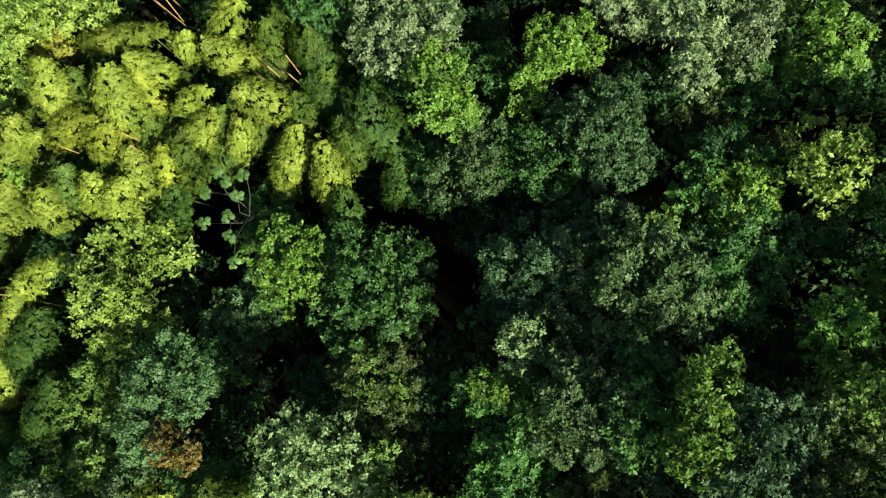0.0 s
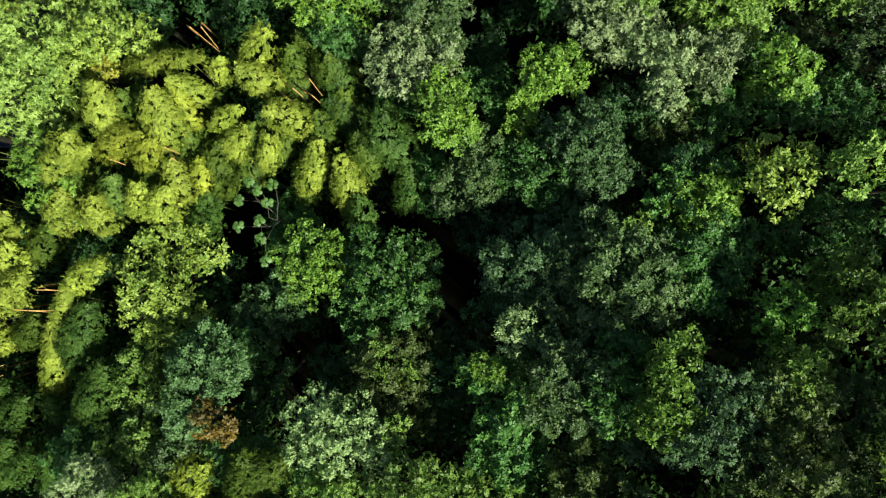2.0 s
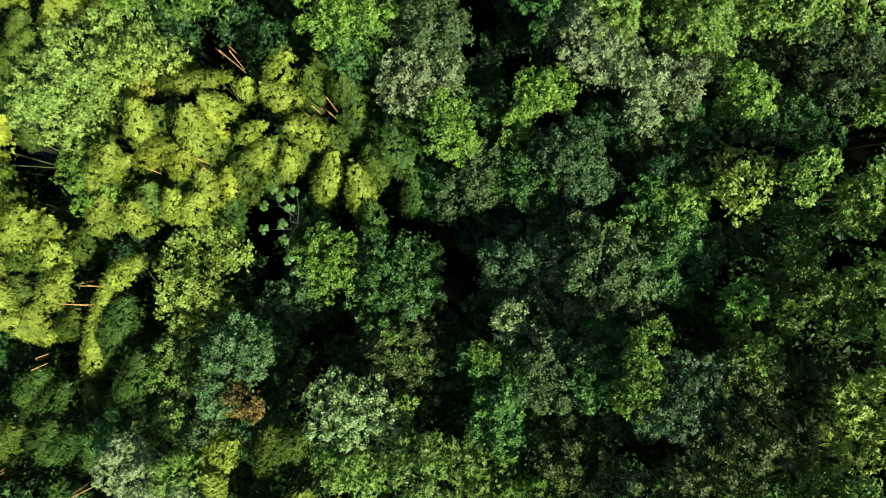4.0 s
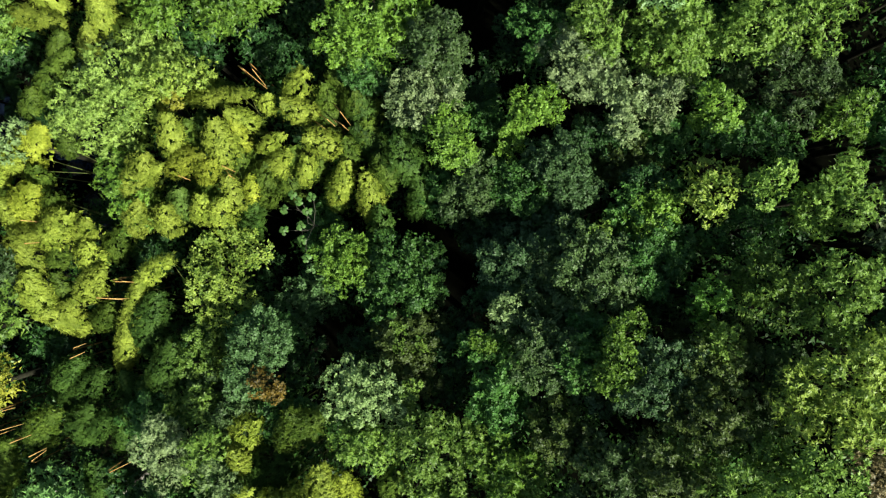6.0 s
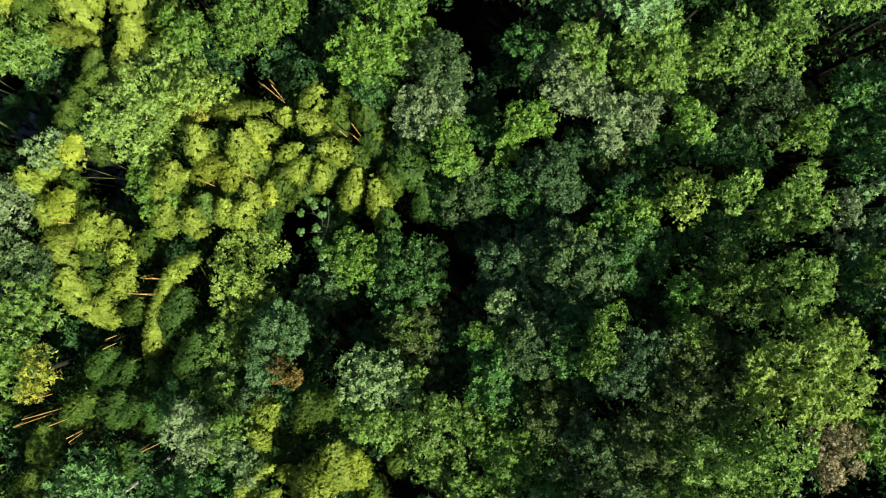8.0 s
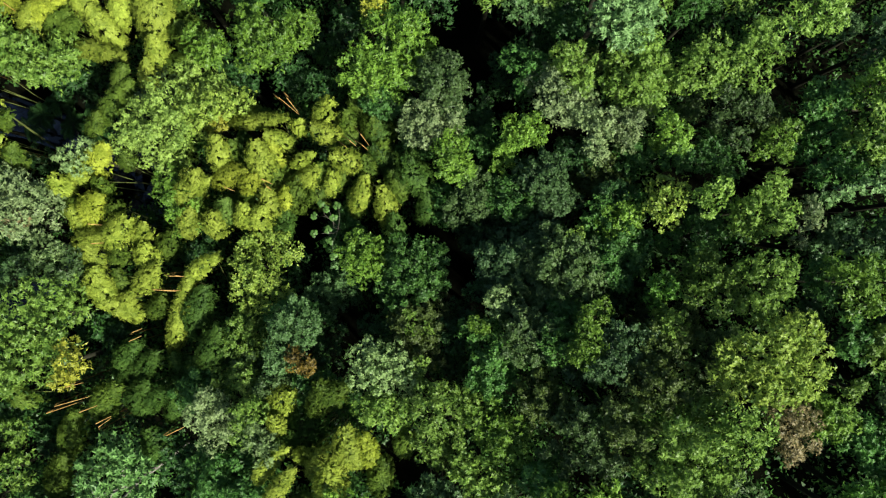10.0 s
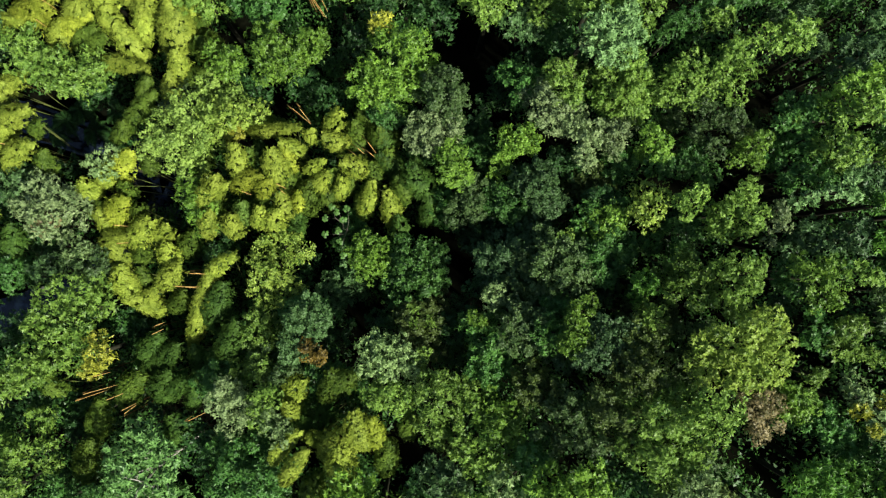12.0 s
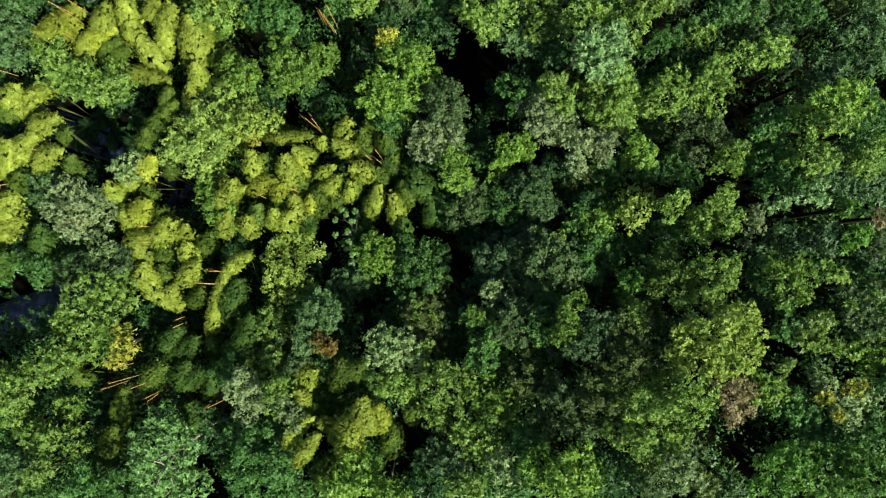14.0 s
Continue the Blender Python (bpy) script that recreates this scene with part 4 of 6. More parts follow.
tree("yo", (-3.98, -5.84, 16.29, 0.56), (-2.39, -7.09, 16.46, 0.55), (-3.81, -7.09, 16.49, 0.49))
tree("ol", (-1.94, -3.6, 14.14, 0.68), (-3.66, -9.41, 15.13, 0.73))
tree("mg", (8.56, -5.07, 20.42, 0.82), (9.54, -5.36, 20.99, 0.62))
tree("lg", (1.73, -6.28, 19.37, 0.6), (2.49, -6.71, 19.88, 0.47))
tree("dg", (1.98, -3.87, 14.47, 0.97), (2.89, -3.58, 14.35, 0.84))
tree("bw", (-44.45, 2.36, 6.82, 1), (-43.09, 2.88, 7.35, 0.71))
tree("mg", (2.84, -11.34, 18.93, 1.55), (4.25, -12.16, 19.12, 1.41), (3.39, -10.18, 19.06, 1.27))
tree("mg", (7.59, -7.07, 21.61, 1.23), (8.38, -8.13, 21.9, 1.08))
tree("mg", (12.64, -1.58, 19.46, 1.26), (12.97, -0.45, 19.23, 1.05))
tree("mg", (15.9, 4.35, 16.18, 1.17))
tree("mg", (5.34, 17.99, 12.73, 1.07), (7.22, 16.88, 13.66, 1.21), (6.71, 15.51, 12.83, 1.07))
tree("pg", (12.31, 19.57, 18.94, 0.86))
tree("od", (15.06, -10.48, 26.73, 1.51), (16.6, -11.05, 26.72, 1.33), (13.99, -9.97, 25.93, 1.26))
tree("yo", (18.68, -12.32, 27.33, 1.22), (17.51, -11.66, 27.15, 1.07))
tree("cg", (8.02, -6.46, 22.54, 0.91), (8.55, -7.27, 23.37, 0.89), (7.4, -7.58, 23.08, 0.74), (8.13, -8.31, 23.08, 0.79))
tree("ol", (6.37, -1.3, 17.7, 1.06), (6.87, -1.97, 18.06, 0.84))
tree("mg", (13.71, -2.42, 19.74, 0.87), (14.01, -2.94, 20, 0.66))
tree("mg", (8.65, -6.82, 20.99, 1.09), (7.87, -7.3, 21.01, 0.82))
tree("yo", (17.65, 25.48, 15.71, 1.1), (18.39, 23.17, 17.46, 1.08), (18.22, 21.53, 17.06, 0.87), (16.24, 22.63, 19.14, 0.84))
tree("yg", (20.09, 25.52, 16.57, 1.2), (21.6, 25.86, 16.65, 0.93), (19.19, 26.38, 16.62, 0.98))
tree("mg", (21.03, 21.55, 16.47, 0.98), (22.68, 22.79, 15.89, 0.83), (20.14, 20.81, 16.09, 0.77), (23.83, 21.52, 15.15, 0.78))
tree("mg", (29.04, 25.58, 14.84, 1.56), (26.84, 24.5, 15.9, 1.21), (24.97, 23.63, 16.16, 1.1), (30.65, 26.16, 15.32, 1.33), (32.18, 25.48, 15.25, 1.11))
tree("yo", (25.14, 22.22, 16.71, 0.93), (26.36, 22.86, 16.6, 0.76))
tree("gd", (34.27, 25.22, 14.24, 1.35), (32.95, 24.51, 13.51, 1.14), (34.39, 23.56, 15.71, 0.88))
tree("mg", (37.08, 24.9, 15.71, 1.55), (39.32, 25.27, 14.62, 1.01), (36.44, 26.36, 15.78, 1.38), (34.76, 25.5, 16.16, 1.1))
tree("yg", (28.73, 19.89, 19.21, 1.16), (30.08, 19.09, 19.01, 0.95), (31.61, 20.28, 18.9, 1.06), (34.15, 21.37, 17.13, 0.98), (32.11, 19.21, 19.07, 0.79), (31.18, 21.31, 18.3, 0.75))
tree("bg", (34.79, 20.52, 17.04, 0.6), (34.2, 19.22, 17.3, 0.76), (35.1, 19.56, 17.38, 0.54))
tree("yg", (21.46, 15.79, 18.07, 1.5), (20.21, 15.21, 17.42, 1.3), (23.68, 15.4, 18.37, 1.39), (22.41, 17.38, 18.69, 1.17), (20.61, 16.95, 17.99, 0.96), (22.53, 14.46, 17.46, 0.97))
tree("yo", (26.04, 18.22, 18.95, 1.27), (26.97, 16.67, 19.52, 0.95), (26.1, 14.61, 18.99, 1.06), (24.94, 16.76, 19.01, 1.06), (26.67, 19.7, 18.77, 0.74))
tree("ol", (22.07, 13.2, 14.17, 1.13), (23.96, 12.94, 17.23, 1.19), (26.09, 12.63, 17.83, 1.18), (27.54, 11.78, 17.39, 0.81), (24.19, 9.56, 19, 0.9), (23.14, 11.27, 17.47, 0.81))
tree("yg", (17.98, 16.82, 15.8, 1.38), (18.26, 14.85, 16.15, 1.1), (16.91, 18.14, 17.71, 0.97), (17.89, 13.25, 15.78, 0.83))
tree("lg", (18.86, 10.25, 18.21, 1.39), (18.41, 9.52, 16.19, 0.99), (19.96, 9.16, 17.82, 0.86), (18.49, 11.26, 18.03, 0.75))
tree("pg", (22.02, 9.12, 14.86, 0.84), (22.98, 8.4, 14.29, 0.67))
tree("lg", (27.44, 9.63, 19.18, 1.06), (26.63, 8.75, 18.31, 0.85), (28.93, 10.52, 19.02, 0.85), (28.15, 8.25, 18.84, 0.74))
tree("mg", (31.95, 12.67, 19.26, 1.16), (31, 13.89, 18.8, 0.85), (33.18, 13.01, 19.67, 1.05), (30.41, 11.88, 19.52, 0.84), (32.13, 11.33, 19.51, 0.84))
tree("lg", (34.2, 13.61, 20.48, 1.14), (35.6, 14.52, 21.57, 1.33), (37.75, 15.51, 21.17, 1.34), (39.56, 16.36, 20.91, 1.03), (39.73, 14.11, 21.62, 1.12), (37.88, 13.75, 21.95, 1.02))
tree("yg", (35.91, 12.4, 23.59, 0.99), (37.27, 12.07, 23.08, 0.7), (34.34, 11.64, 22.23, 0.91), (35.39, 11.88, 23.15, 0.6), (31.84, 12.13, 19.76, 0.58))
tree("mg", (40.61, 12.75, 21.54, 0.92), (38.89, 12.08, 22.13, 0.81), (38.58, 10.77, 21.72, 0.82))
tree("gd", (40.12, 19.37, 17.85, 1.18), (38.38, 18.78, 17.83, 1.18), (37.21, 19.64, 17.6, 0.97), (36.37, 17.01, 18.37, 1.07), (37.44, 17.27, 18.55, 0.85), (41.55, 19.12, 18.9, 0.95))
tree("bg", (40.87, 22.32, 17.73, 1.18), (42.57, 23.59, 17.79, 1.5), (43.01, 21.39, 19.02, 1.37), (42.46, 25.8, 16.75, 1.42), (42.31, 18.88, 19.85, 0.94), (39.63, 21.86, 17.66, 0.75))
tree("yo", (34.41, 9.36, 21.25, 1.33), (35.36, 8.73, 22.84, 1.1), (33.33, 9.9, 20.47, 0.93), (35.34, 8.12, 20.52, 0.93))
tree("yo", (39.87, 9.13, 22.56, 1.31), (38.69, 8.67, 21.75, 0.92), (40.9, 10.13, 22.46, 0.91), (40.32, 7.82, 21.14, 0.82))
tree("mg", (32.29, 10.27, 18.55, 1.06), (31.37, 9.89, 16.95, 0.98), (33.14, 8.82, 19.2, 0.95), (30.01, 8.3, 18.52, 0.85))
tree("yel", (18.14, 3.82, 19.96, 1.25), (18.03, 5.45, 16.86, 1.03), (19.01, 5.14, 19.62, 0.84), (17.72, 2.62, 20.29, 0.88), (16.85, 3.66, 19.49, 0.73))
tree("yg", (20.94, 4.45, 21.79, 0.92), (21.72, 5.09, 22.07, 0.71), (20.59, 3.11, 22.26, 0.55), (20.03, 4.3, 21.53, 0.61))
tree("mg", (20.46, 2.18, 18.83, 0.95), (22.13, 1.88, 19.86, 0.84), (18.68, 0.75, 18.04, 0.96), (21.13, 0.19, 18.54, 0.85))
tree("yg", (25.24, 4.31, 22.08, 1.22), (26.49, 5.5, 21.65, 0.87), (23.95, 3.14, 22.33, 1.11), (25.56, 2.25, 22.98, 1.1), (23.05, 1.83, 22.1, 0.71), (26.81, 3.37, 22.54, 0.76))
tree("lg", (23.3, 3.49, 21.68, 0.82), (24.14, 1.72, 22.13, 0.81), (22.93, 2.66, 21.65, 0.61))
tree("pg", (28.22, 2.28, 22.83, 0.85), (27.8, 0.76, 22.57, 0.55), (29.02, 3.97, 21.71, 0.56), (28.87, 3.07, 22.33, 0.61))
tree("mt", (30.67, 4.33, 21.58, 0.66), (31.31, 4.59, 22.71, 0.55), (32.84, 5.16, 22.46, 0.66), (34.12, 5.35, 22.95, 0.75), (35.5, 6.54, 21.95, 0.56), (35.21, 4.85, 22.53, 0.55))
tree("mg", (32.07, 7, 19.07, 1.16), (33.81, 6.54, 19.28, 0.95), (30.49, 6.16, 20.09, 0.83), (35.19, 7.42, 19.13, 0.95))
tree("gd", (37.81, 6.48, 20.33, 1.25), (39.66, 5.84, 20.05, 1.25), (41.63, 6.58, 19.58, 1.26), (36.58, 8.04, 21.36, 1.02), (42.59, 5.69, 20.16, 1.04))
tree("vg", (38, 4.01, 22.44, 0.76), (37.73, 4.59, 21.83, 0.56))
tree("vg", (38.27, 1.38, 22.85, 1), (37.52, 0.57, 22.95, 0.65), (38.87, 1.81, 23.23, 0.65))
tree("bw", (40.86, 3.47, 22.78, 0.8), (39.49, 2.69, 24.46, 0.54))
tree("gd", (35.58, 1.84, 21.21, 1.03), (34.1, 0.71, 22.18, 0.81), (35.16, 0.54, 23.31, 0.8), (36.77, 2.22, 21.89, 0.71))
tree("ol", (40.51, 0.75, 23.38, 0.9), (39.9, -0.23, 23.34, 0.7))
tree("gd", (32.51, 1.83, 20.64, 1.14), (31.52, 1.05, 20.13, 0.94), (32.91, 0.27, 21.24, 0.82), (30.71, 0.26, 19.67, 0.79))
tree("yo", (20.3, -1.47, 22.19, 1.42), (18.98, -2.16, 21.11, 1.03), (21.3, -2.49, 24.17, 1.08), (20.98, -0.38, 21.8, 0.82))
tree("yo", (18.66, -3.68, 24.12, 0.84), (19.71, -3.05, 23.82, 0.74), (20.59, -4.32, 24.75, 0.83), (22.29, -3.62, 24.7, 0.78))
tree("yo", (24.03, -1.9, 25.4, 1.21), (25.23, -1.36, 25.8, 0.82), (24.55, -2.91, 26.22, 0.76), (23.35, -3.97, 25.86, 0.96), (22.23, -4.59, 26.07, 0.76), (23.74, -5.43, 25.66, 0.72), (22.78, -1.14, 25.21, 0.87))
tree("vg", (16.66, -2.92, 22.41, 1.01), (16.32, -3.99, 22.49, 0.76), (17.26, -3.34, 23.45, 0.6))
tree("lg", (29.14, -1.92, 27.46, 1.31), (28.36, -1.12, 27.14, 0.85), (30.48, -1.4, 27.4, 0.94), (31.33, -2.39, 27.76, 0.79), (29.67, -3.9, 28.07, 1.02), (30.93, -4.1, 27.97, 0.65))
tree("yg", (34.41, -2.02, 26.06, 0.77), (35.26, -2.32, 26.02, 0.53), (33.75, -1.3, 26.22, 0.43))
tree("mg", (27.84, -1.66, 25.65, 0.82), (27.45, -2.41, 25.1, 0.58), (27.95, -3.14, 26.25, 0.57))
tree("ol", (37.35, -4.9, 25.94, 1.25), (35.95, -4.18, 26.1, 0.96), (38.95, -3.88, 25.51, 1.06), (38.95, -6.43, 26.05, 1.15), (37.29, -7.05, 26.24, 1.15), (36.03, -5.9, 26.45, 0.76))
tree("yg", (35.92, -4.87, 26.44, 0.48), (37.95, -4.1, 26.24, 0.48), (38.65, -7.43, 26.39, 0.57))
tree("yo", (32.56, -6.72, 26.18, 1.15), (33.7, -6.17, 25.96, 0.82), (31.59, -8.07, 26.59, 0.86), (34.38, -8.81, 26.29, 0.81), (32.78, -8.52, 26.26, 0.76))
tree("mg", (30.44, -6.52, 25.72, 0.96), (29.55, -7.54, 25.97, 0.77), (30.88, -8.06, 25.91, 0.67), (30.01, -5.2, 26.07, 0.67))
tree("lg", (37.18, -8.28, 25.81, 0.77), (36.41, -9.33, 25.81, 0.67), (38.33, -9.54, 26.08, 0.86), (37.81, -10.57, 26.1, 0.77))
tree("yo", (28.96, -10.44, 27.95, 0.7), (29.5, -9.95, 27.86, 0.47))
tree("yo", (27.99, -12.28, 28.34, 0.79), (27.43, -13.15, 28.03, 0.6), (27.12, -11.74, 28.04, 0.65))
tree("mg", (31.08, -15.12, 27.18, 1.13), (30.13, -14.14, 27.02, 0.94), (31.58, -16.17, 27.42, 0.94), (29.05, -14.17, 26.94, 0.85), (30.67, -13.03, 26.95, 0.76))
tree("mg", (34.13, -16.51, 27.22, 0.94), (35.86, -16.37, 27.77, 0.93), (37.24, -15.8, 27.99, 0.93), (32.75, -17.1, 26.94, 0.76), (37.98, -14.56, 26.73, 0.85))
tree("vg", (27.82, -17.89, 30.07, 1.17), (25.98, -18.32, 30.95, 0.84), (28.96, -18.23, 30.54, 1.07), (28.59, -19.59, 30.52, 1.12), (27.11, -20.15, 30.6, 1.07), (25.79, -20.45, 30.29, 0.81), (28.47, -17.07, 30.03, 0.72))
tree("vg", (31.39, -17.51, 29.58, 1), (31.87, -18.91, 29.8, 1.13), (30.53, -20.21, 30.34, 1.12), (32.22, -20.53, 30.82, 0.98), (32.63, -18.07, 29.84, 0.72))
tree("vg", (34.01, -17.29, 30.33, 0.85), (34.49, -17.54, 31.19, 1.06), (33.32, -19.11, 30.73, 0.98), (34.97, -19.44, 31.22, 1.11), (35.98, -18.41, 31.12, 0.89), (34.06, -20.62, 30.97, 0.89))
tree("bg", (24.6, -21.53, 26.93, 0.85), (25.72, -21.82, 26.94, 0.76), (25.1, -20.71, 26.94, 0.57))
tree("bg", (-14.14, -5.74, 15, 1.27), (-12.81, -6.77, 14.85, 1.01), (-15.31, -7.15, 14.7, 1.28), (-13.55, -7.97, 14.55, 1.21), (-15.62, -9.02, 14.4, 1.29), (-16.25, -10.5, 14.25, 1.12), (-14.91, -10.03, 14.1, 1.12), (-16.54, -11.67, 13.95, 0.75))
tree("yo", (-20.26, -7.4, 10.3, 1.35), (-18.69, -7.97, 10.3, 1.2), (-20.93, -9.27, 10.3, 1.27), (-19.32, -9.72, 10.3, 1.2), (-20.18, -11.22, 10.3, 1.05))
tree("mg", (19.61, 8.28, 17, 1.23), (21.23, 7.79, 17, 1.16), (22.85, 8.12, 17, 1.16), (24.3, 7.31, 17, 1.03), (22.2, 8.93, 17, 0.9))
tree("ol", (20.65, -7.58, 21.8, 1.23), (21.53, -9.34, 21.8, 1.23), (20.06, -9.92, 21.8, 1.05), (21.23, -11.39, 21.8, 1.17), (22.41, -7.29, 21.8, 1), (19.77, -11.68, 21.8, 1))
tree("yo", (17.06, -10.64, 20.5, 0.95), (17.95, -11.83, 20.5, 1.07), (16.17, -11.83, 20.5, 0.89))
tree("od", (17.13, -5.39, 17.5, 0.96), (16.17, -6.35, 17.5, 0.89), (17.77, -4.43, 17.5, 0.77))
tree("yo", (-55.56, 29.93, 4.33, 1.59), (-55.1, 29.97, 5.24, 1.35), (-56.31, 30.35, 4.83, 1.55))
tree("mg", (-52.78, 29.95, 4.38, 1.79), (-52.61, 29.65, 4.18, 1.44), (-50.91, 30.53, 5.38, 1.43))
tree("dg", (-47.89, 29.85, 5.02, 1.29), (-47.95, 31.15, 5.47, 1.61), (-48.81, 29.65, 4.91, 1.43))
tree("dg", (-42.65, 30.15, 5.32, 1.7), (-42.31, 28.96, 5.3, 1.49), (-41.6, 31.18, 5.4, 1.71))
tree("yo", (-37.99, 29.52, 6.36, 1.4), (-38.58, 29.61, 5.94, 1.47), (-38.69, 30.69, 6.19, 1.64))
tree("dg", (-32.76, 29.23, 4.29, 1.24), (-34.05, 28.28, 3.57, 1.45), (-31.65, 28.98, 3.17, 1.55))
tree("dg", (-24.55, 29.39, 8.29, 1.33), (-25.42, 29.82, 8.07, 1.48), (-22.82, 28.57, 8.17, 1.34))
tree("mg", (-13.49, 29.21, 9.31, 1.55), (-13.35, 28.29, 9.48, 1.54), (-13.53, 29.88, 9.1, 1.46))
tree("yo", (-10.19, 28.68, 9.43, 1.41), (-10.09, 29.61, 9.82, 1.57), (-10.54, 27.53, 9.74, 1.4))
tree("ol", (-6.84, 28.54, 10.65, 1.24), (-5.42, 28.12, 11.15, 1.55), (-5.66, 27.64, 10.93, 1.59))
tree("mg", (-2.22, 28.43, 11.36, 1.31), (-2.75, 28.18, 10.61, 1.48), (-2.38, 28.85, 10.61, 1.54))
tree("od", (10.64, 27.66, 13.55, 1.34), (10.49, 28.8, 12.71, 1.61), (9.96, 28.58, 12.8, 1.32))
tree("mg", (15.42, 27.75, 14.23, 1.34), (16.12, 25.89, 14.77, 1.2), (16.38, 29.07, 13.38, 1.43))
tree("ol", (24.1, 27.39, 13.8, 1.4), (22.59, 27.9, 13.83, 1.55), (24.13, 27.7, 14.68, 1.26))
tree("ol", (31.91, 27.1, 15.26, 1.36), (32.06, 28.28, 15.22, 1.33), (32.35, 26.09, 15.04, 1.13))
tree("od", (39.64, 27.19, 15.35, 1.39), (40.56, 26.83, 15.3, 1.38), (40.01, 27.89, 15.16, 1.44))
tree("od", (44.69, 27.65, 15.54, 1.37), (45.42, 27.1, 15.05, 1.31), (45.38, 28.56, 15.35, 1.53))
tree("dg", (-7.47, 26.45, 8.31, 1.14), (-8.14, 26.98, 7.86, 1.27), (-8.86, 26.34, 7.72, 1.4))
tree("dg", (-9.88, 23.07, 7.34, 1.31), (-10.8, 21.89, 7.22, 1.21), (-11.1, 22.6, 7.39, 1.52))
tree("dg", (10.55, 21.93, 11.5, 1.44), (10.51, 21.3, 11.93, 1.36), (11.04, 21.25, 12.72, 1.19))
tree("mg", (45.51, 20.72, 16.32, 1.27), (47.08, 21.86, 15.54, 1.19), (46.34, 19.35, 16.4, 1.22))
tree("od", (11.49, 18.42, 12.86, 1.24), (11.01, 17.58, 12.12, 1.24), (12.6, 17.38, 12.67, 1.25))
tree("dg", (-55.74, 19.38, 3.81, 1.79), (-57.64, 19.06, 3, 1.48), (-57, 18.54, 3.22, 1.81))
tree("dg", (-21.94, 17.61, 5.34, 1.52), (-23.33, 18.61, 4.82, 1.55), (-21.35, 16.76, 5.45, 1.43))
tree("dg", (43.58, 16.51, 14.48, 1.43), (44.14, 15.18, 14.97, 1.1), (43.14, 16.63, 15.22, 1.2))
tree("dg", (-55.97, 15.09, -0.27, 1.67), (-54.88, 15.34, -0.17, 1.56), (-56, 14.06, 0.65, 1.51))
tree("dg", (40.97, 12.56, 17.68, 0.98), (40.95, 13.36, 17.39, 1.07), (39.84, 13.32, 17.56, 1.09))
tree("mg", (43.99, 12.82, 18.75, 1.48), (43.62, 13.46, 18.38, 1.14), (44.38, 12.32, 18.5, 1.21))
tree("dg", (2.67, 12.81, 9.97, 1.1), (2.32, 12.72, 9.82, 1.35), (1.09, 11.18, 9.34, 1.51))
tree("od", (29.36, 12.24, 14.03, 1.27), (29.13, 10.82, 14.93, 1.21), (28.51, 11, 14.12, 1.07))
tree("mg", (43.12, 8.93, 19.97, 1.1), (41.95, 9.86, 19.74, 1.48), (42.96, 9.51, 19.66, 1.45))
tree("dg", (-55.82, 7.32, 0.37, 1.46), (-56.13, 8.74, 0.12, 1.23), (-55.68, 7, -0.54, 1.58))
tree("dg", (-52.22, 7.43, 0.93, 1.32), (-53.62, 8.35, 0.01, 1.55), (-53.12, 5.86, -0.33, 1.66))
tree("dg", (21.63, 1.52, 14.77, 1.25), (22.04, 1.02, 14.98, 1.34), (22.36, 2.76, 14.61, 1.04))
tree("dg", (-46.99, 0.17, 0.62, 1.44), (-47.92, 1.52, 1.25, 1.28), (-47.6, 0.31, 0.98, 1.32))
tree("dg", (-26.73, -0.9, 3.46, 1.4), (-26.43, -1.28, 4.21, 1.43), (-25.53, 0.44, 3.32, 1.34))
tree("mg", (-56.5, -2.64, 1.45, 1.63), (-55.13, -2.83, 2.54, 1.47), (-58.45, -1.47, 1.11, 1.76))
tree("dg", (41.15, -1.34, 20.36, 1.21), (40.5, -0.77, 19.83, 1.21), (40.65, -0.07, 20.38, 1.04))
tree("dg", (-29.34, -4.92, 2.88, 1.5), (-28.87, -3.37, 3.13, 1.4), (-28.05, -5.72, 3.29, 1.53))
tree("mg", (40.88, -4.46, 24.22, 1.15), (40.48, -3.23, 23.04, 1.32), (41.08, -3.19, 23.92, 1.28))
tree("dg", (29.01, -5.09, 22.09, 1.07), (30.03, -4.22, 21.61, 1.04), (28.33, -5.73, 22.16, 1.26))
tree("od", (18.64, -6.16, 21.37, 1.25), (18.49, -6.92, 21.51, 1.25), (19.12, -5.37, 20.96, 0.99))
tree("dg", (39.43, -6.84, 22.52, 0.98), (39.17, -5.92, 21.41, 1.31), (38.33, -6.89, 22.55, 0.91))
tree("dg", (-56.36, -10.7, -0.18, 1.68), (-54.72, -12.39, -0.31, 1.57))
tree("ol", (39.99, -8.59, 25.66, 1.28), (40.35, -9.02, 25.82, 1.37), (40.38, -9.44, 26.14, 1.21))
tree("mg", (39.15, -11.41, 26.77, 1.04), (39.83, -10.92, 26.31, 1.05), (39.46, -12.09, 27.4, 1.28))
tree("dg", (-47.82, -18.27, 2.18, 1.41), (-48.5, -18.69, 2.61, 1.24), (-47.05, -18.15, 1.62, 1.5))
tree("dg", (-36.3, -17.36, 3.27, 1.3), (-37.7, -17.6, 2.49, 1.2), (-36.77, -19.23, 3.22, 1.51))
tree("od", (37.29, -13.75, 25.37, 1.1), (37.14, -14.53, 25.82, 1.15), (37.28, -13.78, 25.21, 0.93))
tree("mg", (-55.46, -20.56, 4.08, 1.37), (-56.36, -19.06, 3.61, 1.52), (-55.17, -19.44, 3.63, 1.56))
tree("dg", (-42.48, -20.34, 2.79, 1.32), (-41.84, -18.81, 2.07, 1.28), (-42.47, -20.34, 1.92, 1.45))
